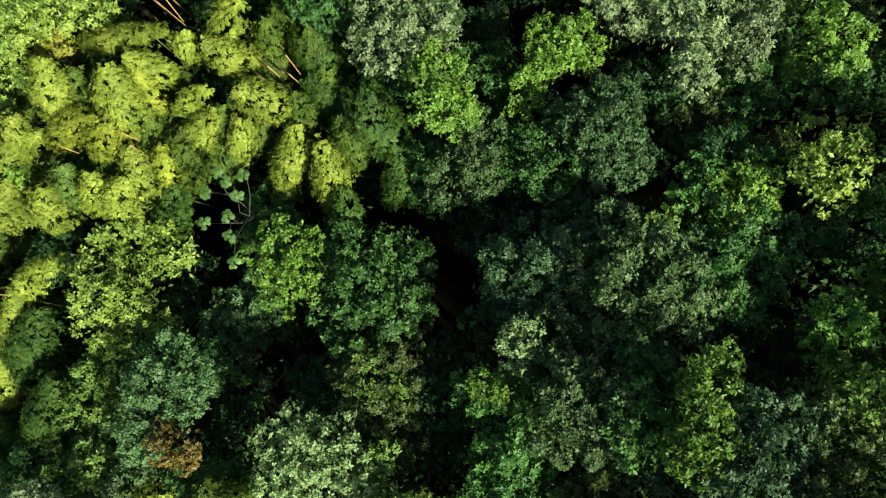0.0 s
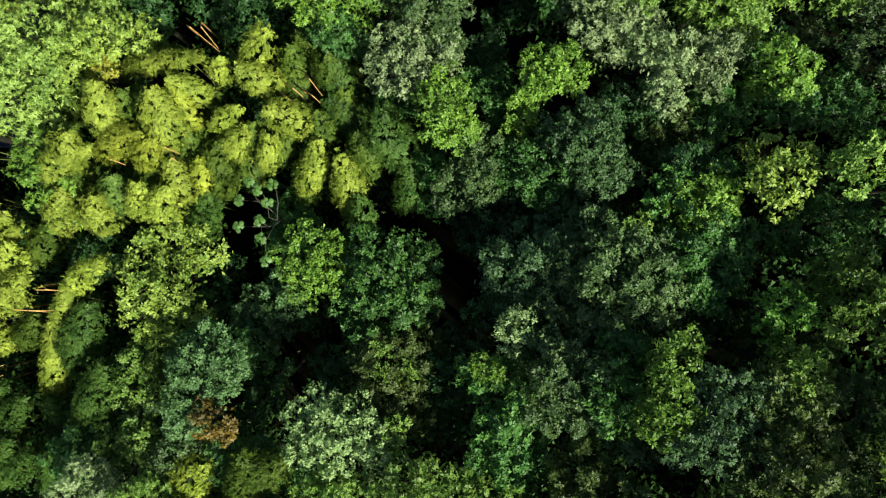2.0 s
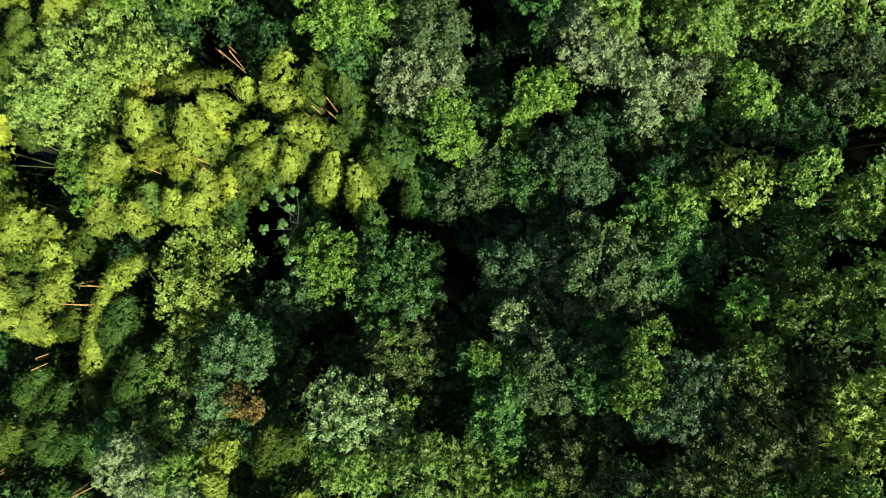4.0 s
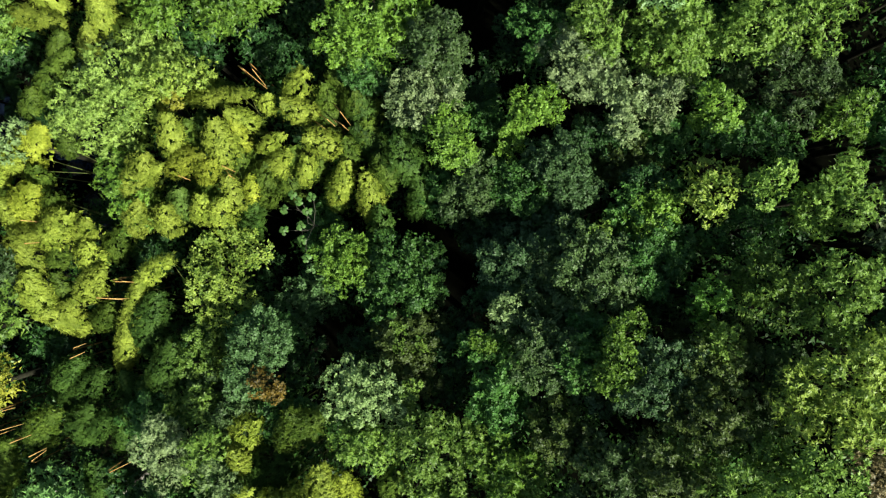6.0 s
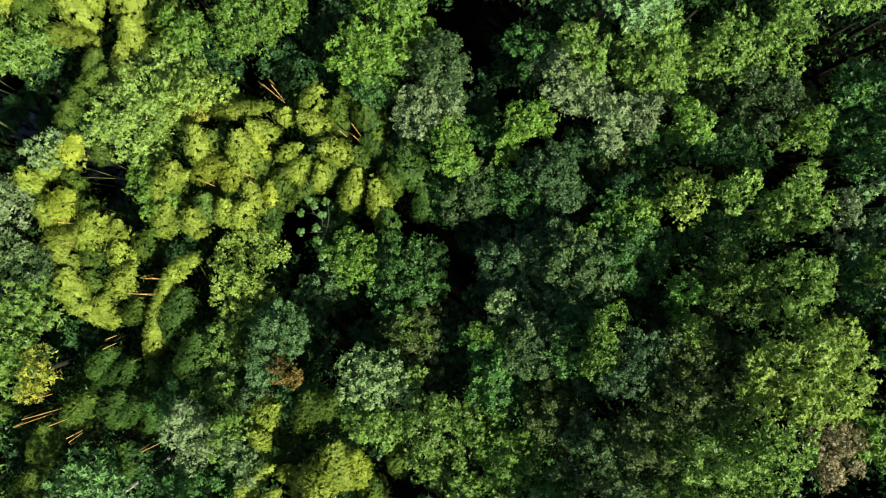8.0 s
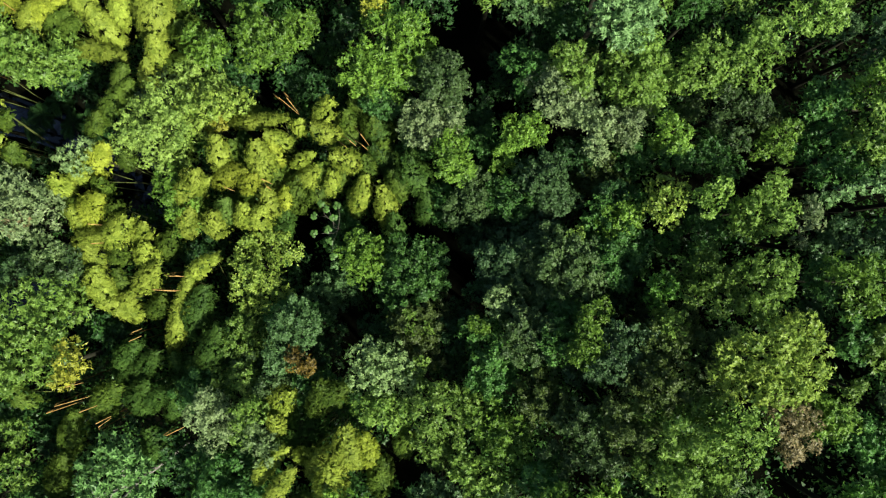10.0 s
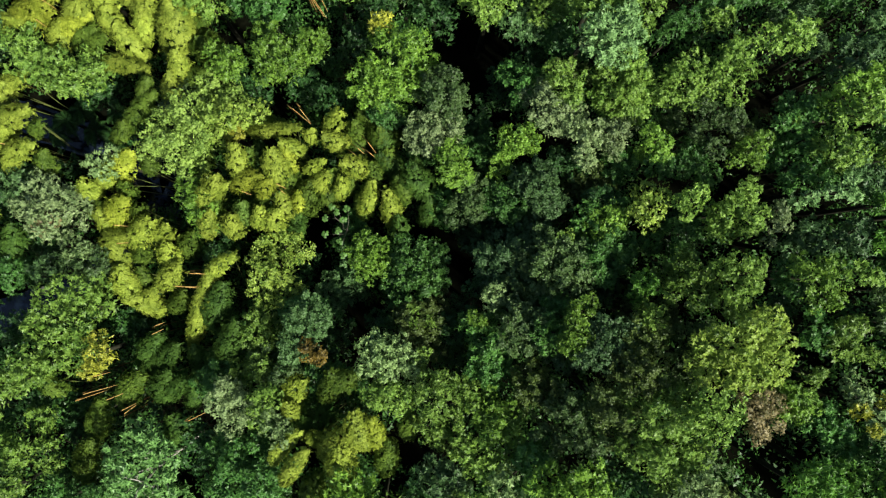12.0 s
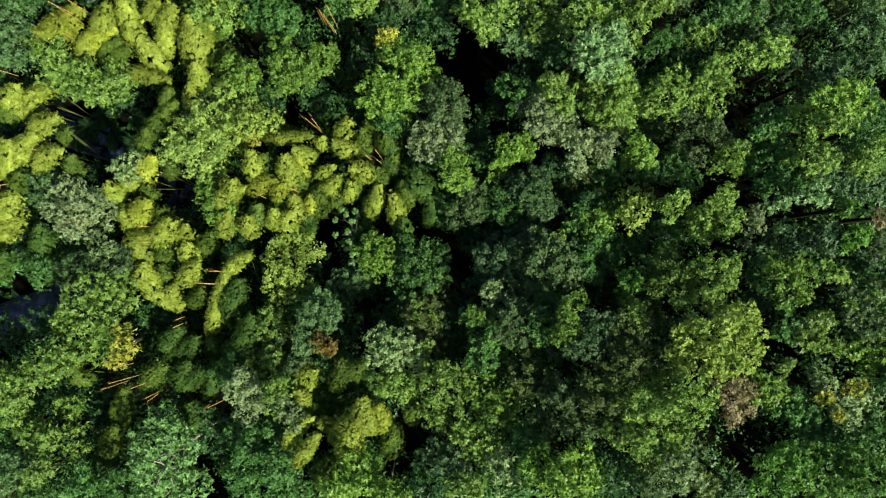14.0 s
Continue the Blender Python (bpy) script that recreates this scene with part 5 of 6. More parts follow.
tree("mg", (-54.87, -22.57, 4.52, 1.68), (-55.71, -24.23, 4.05, 1.36), (-55.17, -23.42, 4.33, 1.79))
tree("dg", (-26.42, -20.78, 8.06, 1.47), (-27.63, -20.06, 8.25, 1.47), (-27.26, -22.5, 8.58, 1.48))
tree("dg", (33.69, -16.3, 25.39, 1.02), (33.4, -16.06, 24.9, 1.2), (34.66, -16.24, 25.88, 1.12))
tree("od", (21.93, -20.72, 25.94, 1.04), (21.76, -20.44, 25.92, 0.89), (22.57, -21.43, 26.85, 0.99))
tree("od", (-53.46, -29.45, 3.47, 1.21), (-52.56, -30.13, 2.99, 1.63), (-53.82, -28.28, 3.29, 1.33))
tree("mg", (-49.23, -29.1, 6.27, 1.51), (-48.65, -30.54, 6.55, 1.6), (-48.88, -29.64, 5.92, 1.3))

# bamboo clumps: each plume from the high point of its arch to the drooping tip, and its half width
bamboo(("bb", -16.19, 12.51, 11.6, -21, 12.47, 9.51, 0.74), ("bb", -22.34, 10.03, 12.2, -22.24, 8.27, 10.87, 1.08), ("bd", -21.23, 9.88, 11, -21.59, 8.74, 10.05, 0.85), ("bb", -18.45, 9.33, 12.4, -18.15, 7.93, 11.24, 1.33), ("bb", -17.42, 10.74, 12, -16.38, 10.42, 10.96, 0.86), ("by", -17.08, 9.78, 11.8, -16.77, 8.74, 10.81, 0.8))
bamboo(("by", -20.12, 7.26, 11.6, -22.03, 6.57, 10.53, 1), ("by", -19.04, 6.76, 11.8, -19.34, 6.26, 11.19, 1.02), ("bb", -24.51, 7.05, 11.2, -24.58, 6.53, 10.54, 1.1), ("bb", -23.78, 6.32, 10.8, -24.77, 5.74, 10.05, 0.92), ("bd", -17.49, 7.7, 10.6, -17.65, 6.6, 9.68, 0.92))
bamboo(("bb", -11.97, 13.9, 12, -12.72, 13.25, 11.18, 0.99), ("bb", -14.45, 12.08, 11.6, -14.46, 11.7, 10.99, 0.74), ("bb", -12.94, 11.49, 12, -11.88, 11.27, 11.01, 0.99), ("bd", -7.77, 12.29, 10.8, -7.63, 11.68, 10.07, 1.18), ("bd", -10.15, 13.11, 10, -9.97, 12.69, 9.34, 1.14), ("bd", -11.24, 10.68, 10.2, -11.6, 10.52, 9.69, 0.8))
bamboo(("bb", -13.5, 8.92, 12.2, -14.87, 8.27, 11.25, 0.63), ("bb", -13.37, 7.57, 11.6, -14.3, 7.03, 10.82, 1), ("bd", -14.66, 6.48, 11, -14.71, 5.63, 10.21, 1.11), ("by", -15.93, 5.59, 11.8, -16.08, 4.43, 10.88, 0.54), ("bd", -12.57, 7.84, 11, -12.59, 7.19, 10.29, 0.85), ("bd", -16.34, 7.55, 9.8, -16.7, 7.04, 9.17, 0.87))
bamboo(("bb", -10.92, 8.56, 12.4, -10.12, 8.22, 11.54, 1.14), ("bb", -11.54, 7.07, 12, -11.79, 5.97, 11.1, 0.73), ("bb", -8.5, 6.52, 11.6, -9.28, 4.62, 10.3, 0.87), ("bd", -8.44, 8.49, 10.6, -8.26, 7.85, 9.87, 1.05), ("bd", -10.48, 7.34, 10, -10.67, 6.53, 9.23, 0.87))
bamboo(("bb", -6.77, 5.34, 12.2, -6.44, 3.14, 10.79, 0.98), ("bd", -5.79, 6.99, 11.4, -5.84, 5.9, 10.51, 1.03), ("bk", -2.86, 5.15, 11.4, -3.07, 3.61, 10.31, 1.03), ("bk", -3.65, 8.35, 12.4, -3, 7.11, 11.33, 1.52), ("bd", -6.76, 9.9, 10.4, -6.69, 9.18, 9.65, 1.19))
bamboo(("bb", -22.77, 2.95, 11.2, -22.7, 2.22, 10.44, 1.1), ("bb", -20.02, 3.77, 11.6, -20.2, 3.07, 10.91, 1), ("bb", -17.83, 3.48, 11.8, -17.91, 2.27, 10.87, 1.09), ("bb", -25.21, 3.36, 10.8, -25.55, 2.12, 9.86, 0.98), ("bg2", -21.93, 4.36, 10.8, -22.05, 3.56, 10.05, 0.98), ("bb", -17.8, 5.29, 11.4, -17.53, 4.17, 10.43, 0.91), ("bd", -24.66, 4.52, 9.8, -24.65, 3.83, 9.07, 1.01), ("bb", -26.01, 5.72, 10.4, -26.06, 4.7, 9.51, 1.06))
bamboo(("bk", -16.64, 3.3, 7.6, -16.92, 2.55, 6.9, 1.27), ("bd", -19.61, 4.88, 10, -19.82, 4.42, 9.42, 1.07))
bamboo(("by", -45.54, 27.78, 5.37, -47.94, 26.78, 4.02, 1.68), ("bb", -48.23, 25.14, 4.91, -52.16, 25.4, 3.21, 1.01), ("bb", -41.08, 27.85, 6.29, -42.11, 26.86, 5.3, 1.4), ("bb", -38.64, 28.11, 7.32, -38.69, 26.77, 6.19, 1.31), ("bb", -37.74, 25.59, 6.96, -37.66, 24.93, 6.17, 1.19))
bamboo(("by", -41, 25.78, 5.21, -44.49, 24.86, 3.49, 1.14), ("bb", -43.67, 24.94, 4.4, -44.52, 23.4, 3.21, 1.16), ("bb", -36.19, 23.75, 7, -34.98, 22.27, 5.49, 1.19), ("bd", -40.33, 24.2, 4.55, -41.57, 23.31, 3.57, 1.22), ("bd", -39.31, 23.31, 4.65, -40.39, 22.77, 3.82, 1.08))
bamboo(("bb", -32.93, 27.21, 8.53, -33.64, 26.57, 7.74, 1.36), ("bb", -34.46, 28.16, 8.64, -35.13, 27.65, 7.91, 1.1), ("bb", -32.64, 25.01, 7.22, -33.48, 23.8, 6.16, 1.18), ("bb", -30.37, 25.29, 8.41, -30.51, 23.08, 6.86, 1.82), ("bb", -27.44, 27.9, 7.35, -28.37, 26.76, 6.28, 1.71), ("bd", -27.93, 24.54, 5.65, -28.43, 24.21, 5.04, 1.47), ("bd", -30.42, 28.54, 7.04, -31.17, 28.03, 6.28, 1.19))
bamboo(("bb", -33.69, 19.35, 6.57, -39.49, 20.53, 4.06, 0.93), ("bb", -29.77, 20.44, 8.33, -29.91, 19.29, 7.36, 1.1), ("bb", -30.16, 17.95, 8.97, -30.15, 15.61, 7.41, 0.9), ("bd", -32.96, 17.85, 7.8, -33.5, 15.96, 6.48, 0.92), ("bd", -32.31, 16.27, 7.96, -35.34, 13.5, 5.89, 0.98), ("bd", -36.24, 13.43, 6.69, -37.01, 12.44, 5.81, 0.86), ("bd", -27.27, 22.2, 6.92, -26.98, 21.89, 6.27, 1.72), ("bd", -27.18, 19.04, 7.36, -28.48, 18.92, 6.52, 1.05))
bamboo(("bb", -50.04, 17.86, 4.87, -50.42, 16.5, 3.81, 1.15), ("bb", -51.74, 18.12, 5.31, -51.85, 17.15, 4.41, 1.48), ("bb", -48.01, 19.12, 4.85, -51.03, 18.33, 3.38, 1.01), ("bd", -53.5, 17.16, 4.63, -53.79, 16.43, 3.88, 1.22))
bamboo(("bb", -46.97, 14.74, 6.3, -49.5, 13.39, 4.87, 1.2), ("bb", -49.68, 12.64, 5.99, -52.44, 10.48, 4.29, 1.27), ("bb", -46.54, 10.99, 6.36, -48.87, 9.32, 4.92, 1.13), ("bb", -52.91, 11.54, 5.63, -53.67, 9.96, 4.51, 1.54), ("bd", -44.87, 10.16, 5.65, -44.81, 9.18, 4.77, 0.94), ("bd", -45.64, 13.67, 5.48, -46.42, 12.99, 4.73, 0.81), ("bd", -51.65, 8.45, 5.05, -52.19, 8.1, 4.5, 1.21))
bamboo(("by", -35.33, 9.94, 6.44, -35.98, 8.58, 5.42, 1.2), ("bb", -37.92, 8.62, 6.62, -38.4, 7.92, 5.92, 1.13), ("bd", -34.01, 9.62, 5.84, -34, 9.09, 5.2, 0.94), ("bb", -39.94, 6.94, 6.75, -39.62, 6.5, 6.03, 1.06), ("bd", -36.3, 6.82, 5.99, -36.39, 6.47, 5.46, 1.07))
bamboo(("bb", -53.16, 5.39, 4.16, -54.24, 3.51, 2.92, 1.77), ("bb", -53, 2.19, 4.15, -54.26, 1.1, 3.2, 1.43), ("bk", -49.9, 1.9, 3.88, -50.65, 0.23, 2.77, 1.3), ("bk", -53.25, -1.5, 5.03, -53.84, -2.57, 4.21, 1.37))
bamboo(("by", -35.85, 4.77, 7.04, -36.57, 3.67, 6.15, 1.39), ("bd", -34.08, 4.41, 6.82, -34.13, 4.21, 6.35, 1.06), ("bb", -38.83, 3.47, 5.81, -37.98, 1.86, 4.48, 1.2), ("bb", -32.77, 2.48, 7.59, -33.85, 1.22, 6.58, 1.38), ("bb", -31.14, 2, 6.9, -31.31, 1.63, 6.38, 1.19), ("bd", -38.85, 4.59, 5.53, -39.35, 4.03, 4.89, 0.94))
bamboo(("bb", -35.62, 0.86, 6.54, -37.65, -0.08, 5.36, 1.26), ("bb", -37.08, -0.08, 6.58, -37, -1.55, 5.54, 1.13), ("bb", -30.89, -0.1, 7.24, -30.99, -1.09, 6.44, 1.18), ("bb", -29.7, -2.11, 7.97, -31.09, -3.21, 6.94, 1.17), ("bd", -34.3, 0.08, 5.76, -34.6, -0.46, 5.16, 1.2), ("bd", -28.92, 1.1, 5.52, -29.49, 0.29, 4.77, 1.34))
bamboo(("bb", -35.62, -2.69, 7.03, -35.27, -4.48, 5.82, 1.39), ("bb", -35.22, -5.89, 6.15, -33.5, -6.88, 4.71, 1.07), ("bb", -32.54, -4.88, 6.36, -33.08, -6.21, 5.43, 0.86), ("bd", -34.15, -2.63, 6.05, -33.92, -3.77, 5.14, 0.8), ("bd", -29.72, -5.03, 6.11, -30.58, -5.98, 5.27, 1.07))
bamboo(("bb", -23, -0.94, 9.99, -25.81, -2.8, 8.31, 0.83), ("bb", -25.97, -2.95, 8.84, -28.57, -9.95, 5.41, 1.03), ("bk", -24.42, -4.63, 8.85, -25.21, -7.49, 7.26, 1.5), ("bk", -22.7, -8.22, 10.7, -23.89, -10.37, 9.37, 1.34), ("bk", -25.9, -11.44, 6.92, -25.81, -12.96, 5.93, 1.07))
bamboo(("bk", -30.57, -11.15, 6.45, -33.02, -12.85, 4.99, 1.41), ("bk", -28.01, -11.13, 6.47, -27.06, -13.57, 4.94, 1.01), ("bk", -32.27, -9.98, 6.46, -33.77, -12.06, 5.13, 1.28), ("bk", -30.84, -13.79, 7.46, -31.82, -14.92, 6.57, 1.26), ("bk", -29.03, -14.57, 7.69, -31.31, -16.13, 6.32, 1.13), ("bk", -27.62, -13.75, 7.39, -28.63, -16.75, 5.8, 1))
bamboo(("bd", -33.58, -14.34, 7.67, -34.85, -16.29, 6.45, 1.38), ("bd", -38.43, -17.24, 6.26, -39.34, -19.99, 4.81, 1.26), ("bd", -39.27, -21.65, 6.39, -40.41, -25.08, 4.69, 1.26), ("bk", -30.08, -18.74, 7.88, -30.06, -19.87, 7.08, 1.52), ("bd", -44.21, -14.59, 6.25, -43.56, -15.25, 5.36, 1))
bamboo(("bb", -15.04, -13.63, 13.63, -15.61, -14.65, 12.84, 1.4), ("bb", -16.15, -15.26, 15.43, -15.89, -16.16, 14.7, 0.77), ("bd", -9.73, -12.52, 16.93, -11.7, -14.09, 15.57, 1.23), ("bd", -11.57, -12.18, 16.89, -10.75, -13.19, 15.98, 1.05))
bamboo(("bb", -15.04, -17.92, 16.54, -17.33, -20.7, 14.82, 0.76), ("bb", -14.1, -19.32, 17.8, -16.14, -22.22, 16.11, 0.75), ("bb", -9.02, -15.86, 18.47, -8.27, -17.65, 17.33, 1.32), ("bb", -9.53, -17.45, 17.92, -11.36, -19.03, 16.62, 1.56), ("bb", -10.77, -19.48, 18.42, -10.72, -21.32, 17.37, 1.43), ("bb", -12.94, -18.07, 16.23, -13.31, -18.58, 15.67, 0.71), ("yb", -7.6, -16.28, 18.48, -7.14, -18.01, 17.42, 0.97))
bamboo(("bd", -6.03, -18.6, 17.69, -6.47, -20.58, 16.57, 1.1), ("bd", -12.98, -22.35, 15.5, -13.73, -24.35, 14.35, 1.13), ("bd", -3.97, -15.84, 18.7, -4.32, -17, 17.88, 0.91), ("bk", -12.65, -17.02, 13.41, -13.36, -17.72, 12.69, 1.96), ("bk", -15.35, -16.59, 13, -16.36, -17.79, 12.06, 1.23))
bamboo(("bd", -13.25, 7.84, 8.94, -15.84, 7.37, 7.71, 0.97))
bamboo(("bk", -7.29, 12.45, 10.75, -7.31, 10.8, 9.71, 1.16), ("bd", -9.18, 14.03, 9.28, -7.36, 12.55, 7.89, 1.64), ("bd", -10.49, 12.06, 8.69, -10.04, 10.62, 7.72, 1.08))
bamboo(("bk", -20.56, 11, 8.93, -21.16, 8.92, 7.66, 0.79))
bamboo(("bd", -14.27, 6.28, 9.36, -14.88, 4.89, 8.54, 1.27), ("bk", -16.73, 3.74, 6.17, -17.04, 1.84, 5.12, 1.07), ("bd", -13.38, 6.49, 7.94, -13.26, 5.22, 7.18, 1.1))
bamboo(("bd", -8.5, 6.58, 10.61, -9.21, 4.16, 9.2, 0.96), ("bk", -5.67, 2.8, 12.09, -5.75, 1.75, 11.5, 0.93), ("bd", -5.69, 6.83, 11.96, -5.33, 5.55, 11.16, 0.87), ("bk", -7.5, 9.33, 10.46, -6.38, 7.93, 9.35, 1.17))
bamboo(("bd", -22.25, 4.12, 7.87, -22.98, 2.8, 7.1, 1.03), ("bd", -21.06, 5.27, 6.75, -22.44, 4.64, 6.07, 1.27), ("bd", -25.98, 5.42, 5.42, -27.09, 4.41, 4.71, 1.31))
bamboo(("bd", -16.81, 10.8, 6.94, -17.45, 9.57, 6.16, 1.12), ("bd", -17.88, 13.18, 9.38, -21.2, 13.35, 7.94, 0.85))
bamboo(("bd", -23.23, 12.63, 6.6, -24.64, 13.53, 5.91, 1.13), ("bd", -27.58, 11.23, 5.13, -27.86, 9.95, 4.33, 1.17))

cecropia((-11.68, 3.62, 13.92), (-10.67, 3.89, 14.29), (-12.87, 3.03, 13.62), (-12.18, 4.12, 13.77), (-12.79, 1.39, 14.05), (-11.25, 0.68, 14.79), (-11.5, 1.72, 14.32), (-10.97, 2.8, 14.28), (-10.85, -0.73, 15.45))
pole((-16.55, 14.3, 11.74), (-14.73, 12.79, 11.44))
pole((-15.79, 14.26, 11.87), (-14.78, 12.97, 11.57))
pole((-9.76, 10.17, 12.49), (-9.17, 9.68, 12.19))
pole((-10.22, 9.66, 12.42), (-9.66, 9.19, 12.12))
pole((-8.72, 10.76, 12.66), (-7.96, 9.76, 12.36))
pole((-8.54, 9.7, 12.65), (-8.09, 9.32, 12.35))
pole((-18.07, 6.54, 12.14), (-17.15, 6.11, 11.84))
pole((-17.55, 5.82, 12.11), (-17.22, 5.54, 11.81))
pole((-21.71, 5.83, 11.56), (-20.89, 5.48, 11.26))
pole((-29.45, -4.09, 8.87), (-26.89, -4.3, 8.57))
pole((-27.06, -2.68, 9.42), (-26.04, -2.81, 9.12))
pole((-39.4, -15.73, 8.21), (-36.04, -14.79, 7.91))
pole((-40.34, -16.49, 7.98), (-36.91, -15.29, 7.68))
pole((-36.58, -16.16, 8.94), (-35.03, -15.56, 8.64))
pole((-34.61, -17.09, 9.69), (-33.33, -16.44, 9.39))
pole((-34.29, -17.38, 9.86), (-33.26, -16.6, 9.56))
pole((-32.39, -9.35, 7.36), (-31.32, -8.85, 7.06))
pole((-32.08, -8.44, 7.34), (-31.27, -8.13, 7.04))
pole((-38.32, -13.84, 8.21), (-36.77, -13.43, 7.91))
pole((-26.83, -17.59, 12.24), (-25.26, -16.84, 11.94))
pole((-47.31, 28.39, 7.23), (-44.5, 27.07, 6.93))
pole((-46.37, 27.84, 7.13), (-43.35, 25.99, 6.83))
pole((-45.63, 24.85, 6.59), (-44.65, 24.15, 6.29))
pole((-53.2, 20.49, 6.53), (-51.19, 19.92, 6.23))
pole((-15.04, 26.13, 12.15), (-13.38, 23.75, 11.85))
pole((-14.21, 26.59, 12.29), (-13, 24.21, 11.99))
pole((-14.59, 25.68, 12.2), (-13.13, 23.61, 11.9))
pole((-44.9, 28.53, 7.48), (-42.68, 27.2, 7.18))
pole((-27.75, -2.72, 9.25), (-25.79, -2.78, 8.95))
pole((-28.27, -4.13, 9.2), (-26.69, -4.14, 8.9))
pole((-36.35, 2.39, 7.85), (-34.97, 2.28, 7.55))
pole((-36, 0.44, 7.87), (-34.95, 0.52, 7.57))
pole((-49.41, 11.31, 6.68), (-47.79, 10.97, 6.38))
pole((-53.5, 7.13, 5.8), (-52.74, 7.29, 5.5))
# gaps without undergrowth, where the near-black floor gives the deep shade: x, y, radius
GLADES = [(-50.5, 16.8, 6.0), (2.7, 22.5, 4.9), (-60.5, -8.6, 5.0), (40.8, 20.5, 0.8), (-3.0, -22.1, 3.6), (28.6, -20.9, 1.2), (-44.2, 13.8, 4.2), (1.4, -3.4, 3.1), (-36.6, 8.7, 2.8), (-17.7, -0.8, 2.7), (-17.8, 3.0, 2.7), (-60.0, -0.3, 2.9), (-29.4, -29.7, 2.5), (29.1, 8.5, 2.1), (-22.6, 17.6, 2.4), (27.3, 29.2, 2.2), (-11.0, -8.5, 2.2), (-14.9, -2.9, 2.2), (47.6, 27.0, 2.0), (33.6, -9.6, 1.8), (35.1, 17.0, 1.9), (-35.7, -20.0, 2.0), (-2.9, 1.5, 1.9), (34.2, 7.1, 1.7), (-30.0, -19.3, 1.9), (40.8, -4.7, 1.5), (-18.7, 11.2, 1.7), (-39.8, 24.2, 1.7), (-25.6, 28.4, 1.7), (9.8, 11.8, 1.4)]
PALMS = [(-50.6, 16.6, 7.0, 20), (-46.6, 15.2, 7.5, 80), (-52.5, 15.1, 6.0, 140), (-44.2, 13.9, 6.5, 200), (-48.3, 17.9, 6.5, 260), (-42.7, 17.2, 7.0, 300)]

# ---- the stream: water between stones ----
water, n, k = material("stream_water")
bsdf = n["Principled BSDF"]
coord, ripple, foam = n.new("ShaderNodeTexCoord"), n.new("ShaderNodeTexNoise"), n.new("ShaderNodeTexNoise")
ripple.inputs["Scale"].default_value, foam.inputs["Scale"].default_value, foam.inputs["Detail"].default_value = 2.5, 0.55, 8.0
for tex in (ripple, foam):
    k.new(coord.outputs["Object"], tex.inputs["Vector"])
# from dark water to foam, both coloured blue for the sky's reflection
ramp = n.new("ShaderNodeValToRGB")
ramp.color_ramp.elements[0].position, ramp.color_ramp.elements[1].position = 0.50, 0.74
ramp.color_ramp.elements[0].color, ramp.color_ramp.elements[1].color = (0.003, 0.005, 0.011, 1), (0.06, 0.09, 0.15, 1)
k.new(foam.outputs["Fac"], ramp.inputs["Fac"])
k.new(ramp.outputs["Color"], bsdf.inputs["Base Color"])
relief = n.new("ShaderNodeBump")
relief.inputs["Strength"].default_value = 0.35
k.new(ripple.outputs["Fac"], relief.inputs["Height"])
k.new(relief.outputs["Normal"], bsdf.inputs["Normal"])
bsdf.inputs["Roughness"].default_value = 0.08
bsdf.inputs["Specular IOR Level"].default_value = 0.5
verts, faces = [], []
for (ax, ay), (bx, by) in zip(STREAM, STREAM[1:]):
    d = Vector((bx - ax, by - ay)).normalized()
    for i in range(12):
        x, y = ax + (bx - ax) * i / 12, ay + (by - ay) * i / 12
        z = ground_height(x, y) + 1.0
        for s in (-1, -0.5, 0, 0.5, 1):
            verts.append((x - d.y * s * 3.3, y + d.x * s * 3.3, z + 0.05 * noise.noise((x, y, s))))
for j in range(len(verts) // 5 - 1):
    for i in range(4):
        faces.append((j * 5 + i, j * 5 + i + 1, j * 5 + i + 6, j * 5 + i + 5))
tagged(mesh_object("water", verts, faces, water, smooth=True), "dark stream with patches of foam, sky blue painted into its colour", "stream", kind="structure")

rng = np.random.default_rng(8)
for x, y, h, a in PALMS:
    palm(x, y, h, a)


def boulder(x, y, r):
    bm = bmesh.new()
    bmesh.ops.create_icosphere(bm, subdivisions=2, radius=1)
    off = rng.uniform(0, 50, 3)
    for v in bm.verts:
        v.co *= r * (1 + 0.35 * noise.noise(v.co * 1.3 + Vector(off)))
        v.co.z *= 0.65
    me = bpy.data.meshes.new("boulder")
    bm.to_mesh(me)
    bm.free()
    me.materials.append(rock_grey)
    ob = new("boulder", me)
    ob.matrix_basis = pose(x, y, ground_height(x, y) + 0.6 + r * 0.3, 0, 0, rng.uniform(0, 360))
    return tagged(ob, "wet grey river boulder lying in the stream", "boulder", "stream boulders")


for i in range(46):
    s = rng.uniform(1, 6.2)
    (ax, ay), (bx, by) = STREAM[int(s)], STREAM[int(s) + 1]
    t = s - int(s)
    boulder(ax + (bx - ax) * t + rng.normal(0, 1.7), ay + (by - ay) * t + rng.normal(0, 1.7), rng.uniform(0.3, 0.9))

# ---- low trees and shrubs under the canopy, and the forest around ----
rng = np.random.default_rng(21)


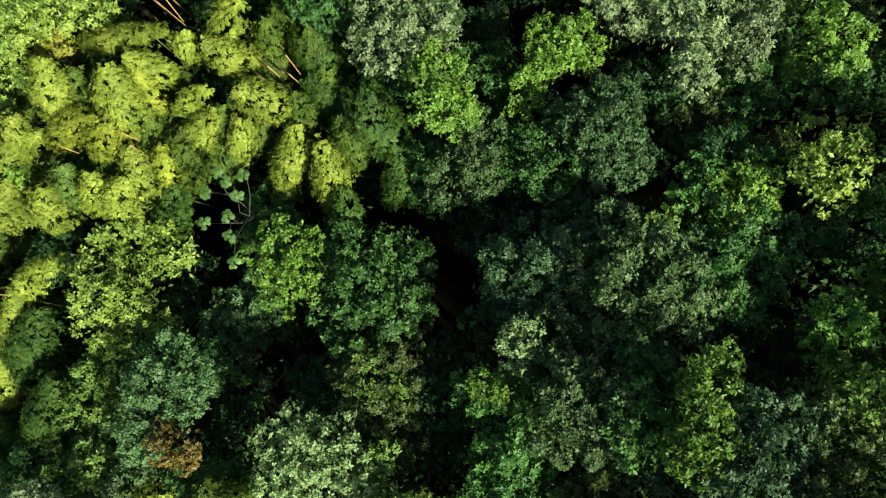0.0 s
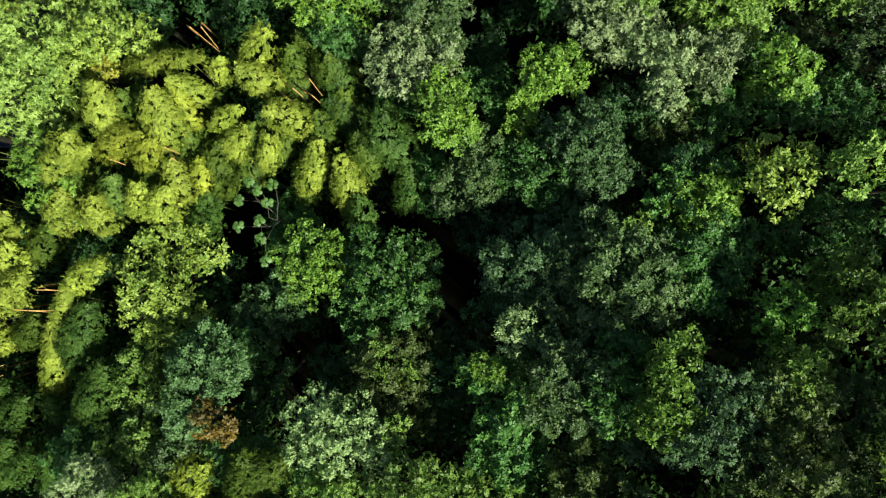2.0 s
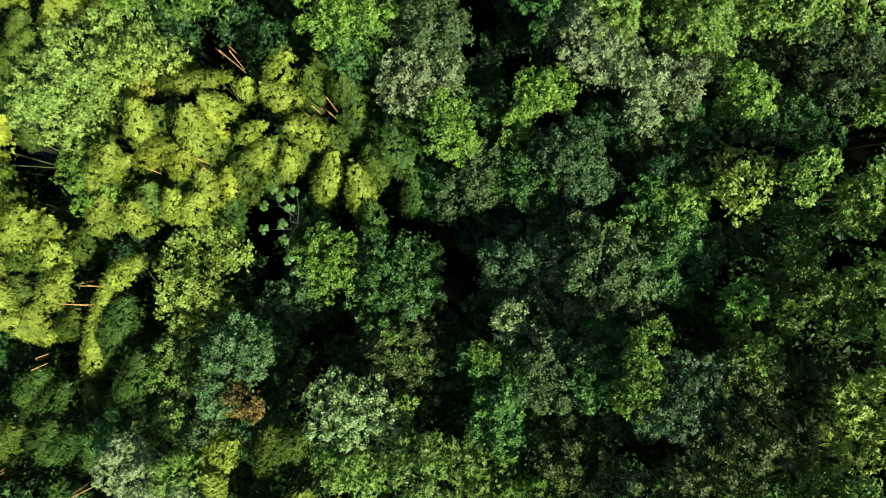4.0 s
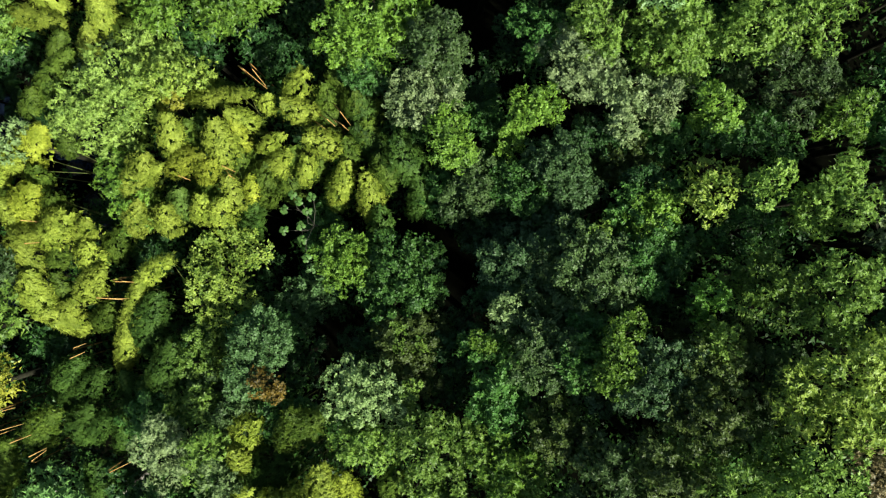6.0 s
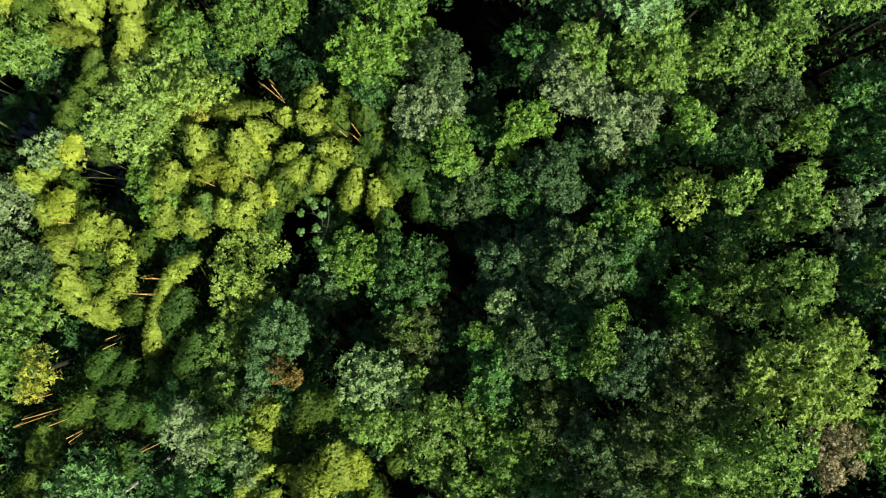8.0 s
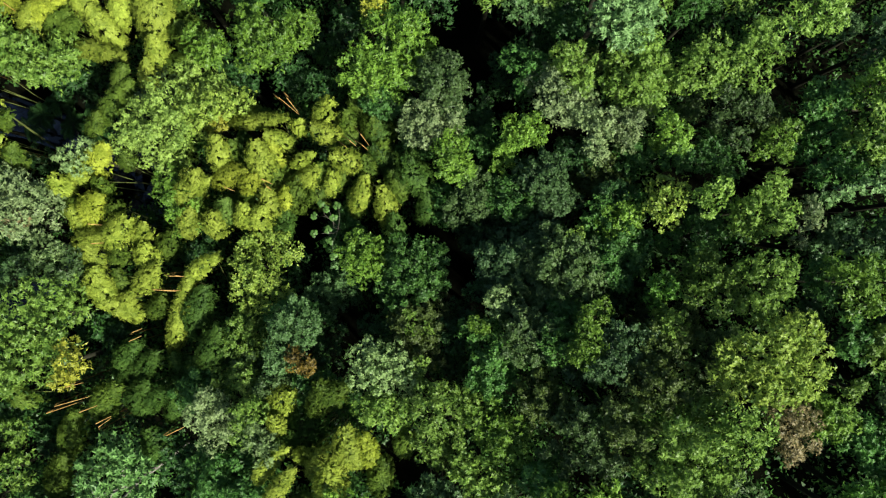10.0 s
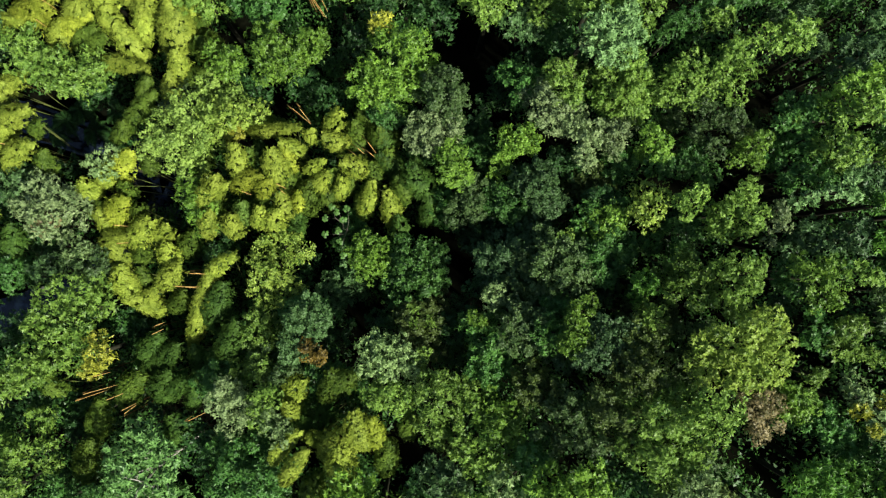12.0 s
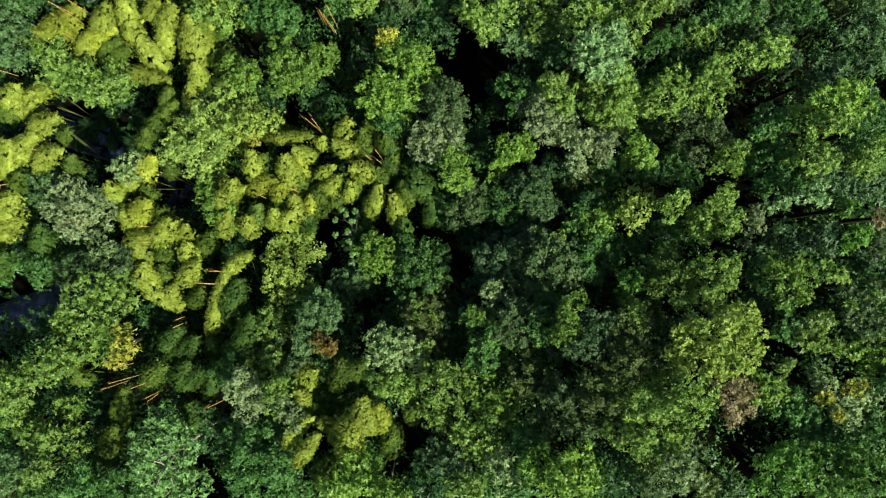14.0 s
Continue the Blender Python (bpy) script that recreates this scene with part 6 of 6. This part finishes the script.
def small_tree(kind, height, spread, leaves, length, label, group):
    thing = tagged(new("tree"), label, "tree", group)
    tube("trunk", [(0, 0, -0.3), (0.1, 0.05, height * 0.4), (0, 0, height * 0.75)], [0.12, 0.09, 0.05], shaded_bark, thing, 6)
    spots, faces = [], []
    for i in range(9):
        a = i * 2.4
        q = spread * 0.62 * math.sqrt(i / 9)
        p = np.array((math.cos(a) * q, math.sin(a) * q, height - spread * 0.4 - 0.25 * q))
        tube("limb", [(0.05, 0.02, height * 0.5), (p[0] * 0.5, p[1] * 0.5, height * 0.65), tuple(p)], [0.05, 0.035, 0.015], shaded_bark, thing, 4)
        e = unit(rng.normal(0, 1, (leaves // 9, 3)) + (0, 0, 0.35))
        spots.append(p + e * spread * 0.42 * rng.uniform(0.5, 1, (len(e), 1)))
        faces.append(e)
    leaf_mesh("crown", *blades(rng, np.concatenate(spots), np.concatenate(faces), length, 0.5), leaf_of[kind], thing)
    return thing


tall = [small_tree(k, h, s, 1000, 0.6, "green broadleaf tree of the surrounding forest", "surrounding trees")
        for k, h, s in (("mg", 14.0, 4.6), ("lg", 15.0, 4.2), ("ol", 15.5, 5.0), ("yo", 13.5, 4.4), ("cg", 14.5, 4.8))]


def plant(kinds, count, near, x0, x1, y0, y1, hole):
    spots = []
    for _ in range(count * 30):
        x, y = rng.uniform(x0, x1), rng.uniform(y0, y1)
        if hole and abs(x) < hole[0] and abs(y) < hole[1] or stream_distance(x, y) < 4.2 or any(math.hypot(x - a, y - b) < near for a, b in spots):
            continue
        spots.append((x, y))
        i = len(spots) - 1
        size = rng.uniform(0.85, 1.2)
        m = pose(x, y, ground_height(x, y), 0, 0, rng.uniform(0, 360)) @ Matrix.Diagonal((size, size, size, 1))
        if i < len(kinds):
            kinds[i].matrix_basis = m
        else:
            ob = copy_thing(kinds[i % len(kinds)], m)
            ob.matrix_basis = m
        if len(spots) == count:
            break


plant(tall, 24, 8.0, -74, 72, -50, 50, (53.0, 31.0))

# ---- low trees and shrubs in the shade below the canopy ----
def thicket(name, count, crown, spread, leaves, length, rise, label):
    spots, faces = [], []
    for x, y in zip(rng.uniform(-66, 64, count), rng.uniform(-42, 42, count)):
        if stream_distance(x, y) < 3.4 or any(math.hypot(x - a, y - b) < c + 0.5 * spread[1] for a, b, c in GLADES):
            continue
        r = rng.uniform(*spread)
        e = unit(rng.normal(0, 1, (leaves, 3)) + (0, 0, 0.4))
        spots.append(e * (r, r, r * crown) * rng.uniform(0.5, 1, (leaves, 1)) + (x, y, ground_height(x, y) + rng.uniform(*rise)))
        faces.append(e)
    at, along, side, lift = blades(rng, np.concatenate(spots), np.concatenate(faces), length, 0.75)
    ob = needle_mesh(name, at, along, side, leaf_of["us"])
    return tagged(ob, label, name.replace("_", " "), kind="stuff")


thicket("undergrowth", 4000, 0.6, (0.8, 1.8), 22, 0.42, (0.3, 1.8), "low dark green shrubs covering the shaded forest floor")
thicket("understorey", 1900, 0.7, (1.2, 2.3), 110, 0.36, (7.0, 14.5), "dark green saplings in the shade below the canopy")

# ---- the woods beyond: crowns packed over the slopes to the ridges ----
def far_crowns(name, count, inner, outer, radius, leaves, length, label):
    spots, faces = [], []
    for x, y in zip(rng.uniform(-outer[0], outer[0], count), rng.uniform(-outer[1], outer[1], count)):
        if abs(x) < inner[0] and abs(y) < inner[1] or stream_distance(x, y) < 5:
            continue
        r = rng.uniform(*radius)
        e = unit(rng.normal(0, 1, (leaves, 3)) + (0, 0, 0.45))
        lump = 1 + 0.25 * np.sin(e @ rng.normal(0, 3, (3, 1)) + rng.uniform(0, 6))
        spots.append(e * (r, r, r * 0.85) * lump * rng.uniform(0.75, 1, (leaves, 1)) + (x, y, ground_height(x, y) + rng.uniform(8, 14)))
        faces.append(e)
    at, along, side, lift = blades(rng, np.concatenate(spots), np.concatenate(faces), length, 0.7)
    return tagged(needle_mesh(name, at, along, side, leaf_of["mg"]), label, "woods", kind="stuff")


far_crowns("woods", 3200, (60, 38), (150, 125), (2.4, 4.6), 56, 1.15, "green woods covering the slopes around")
far_crowns("far_woods", 1900, (150, 125), (430, 400), (6.0, 11.0), 64, 2.6, "distant green woods reaching over the ridges")
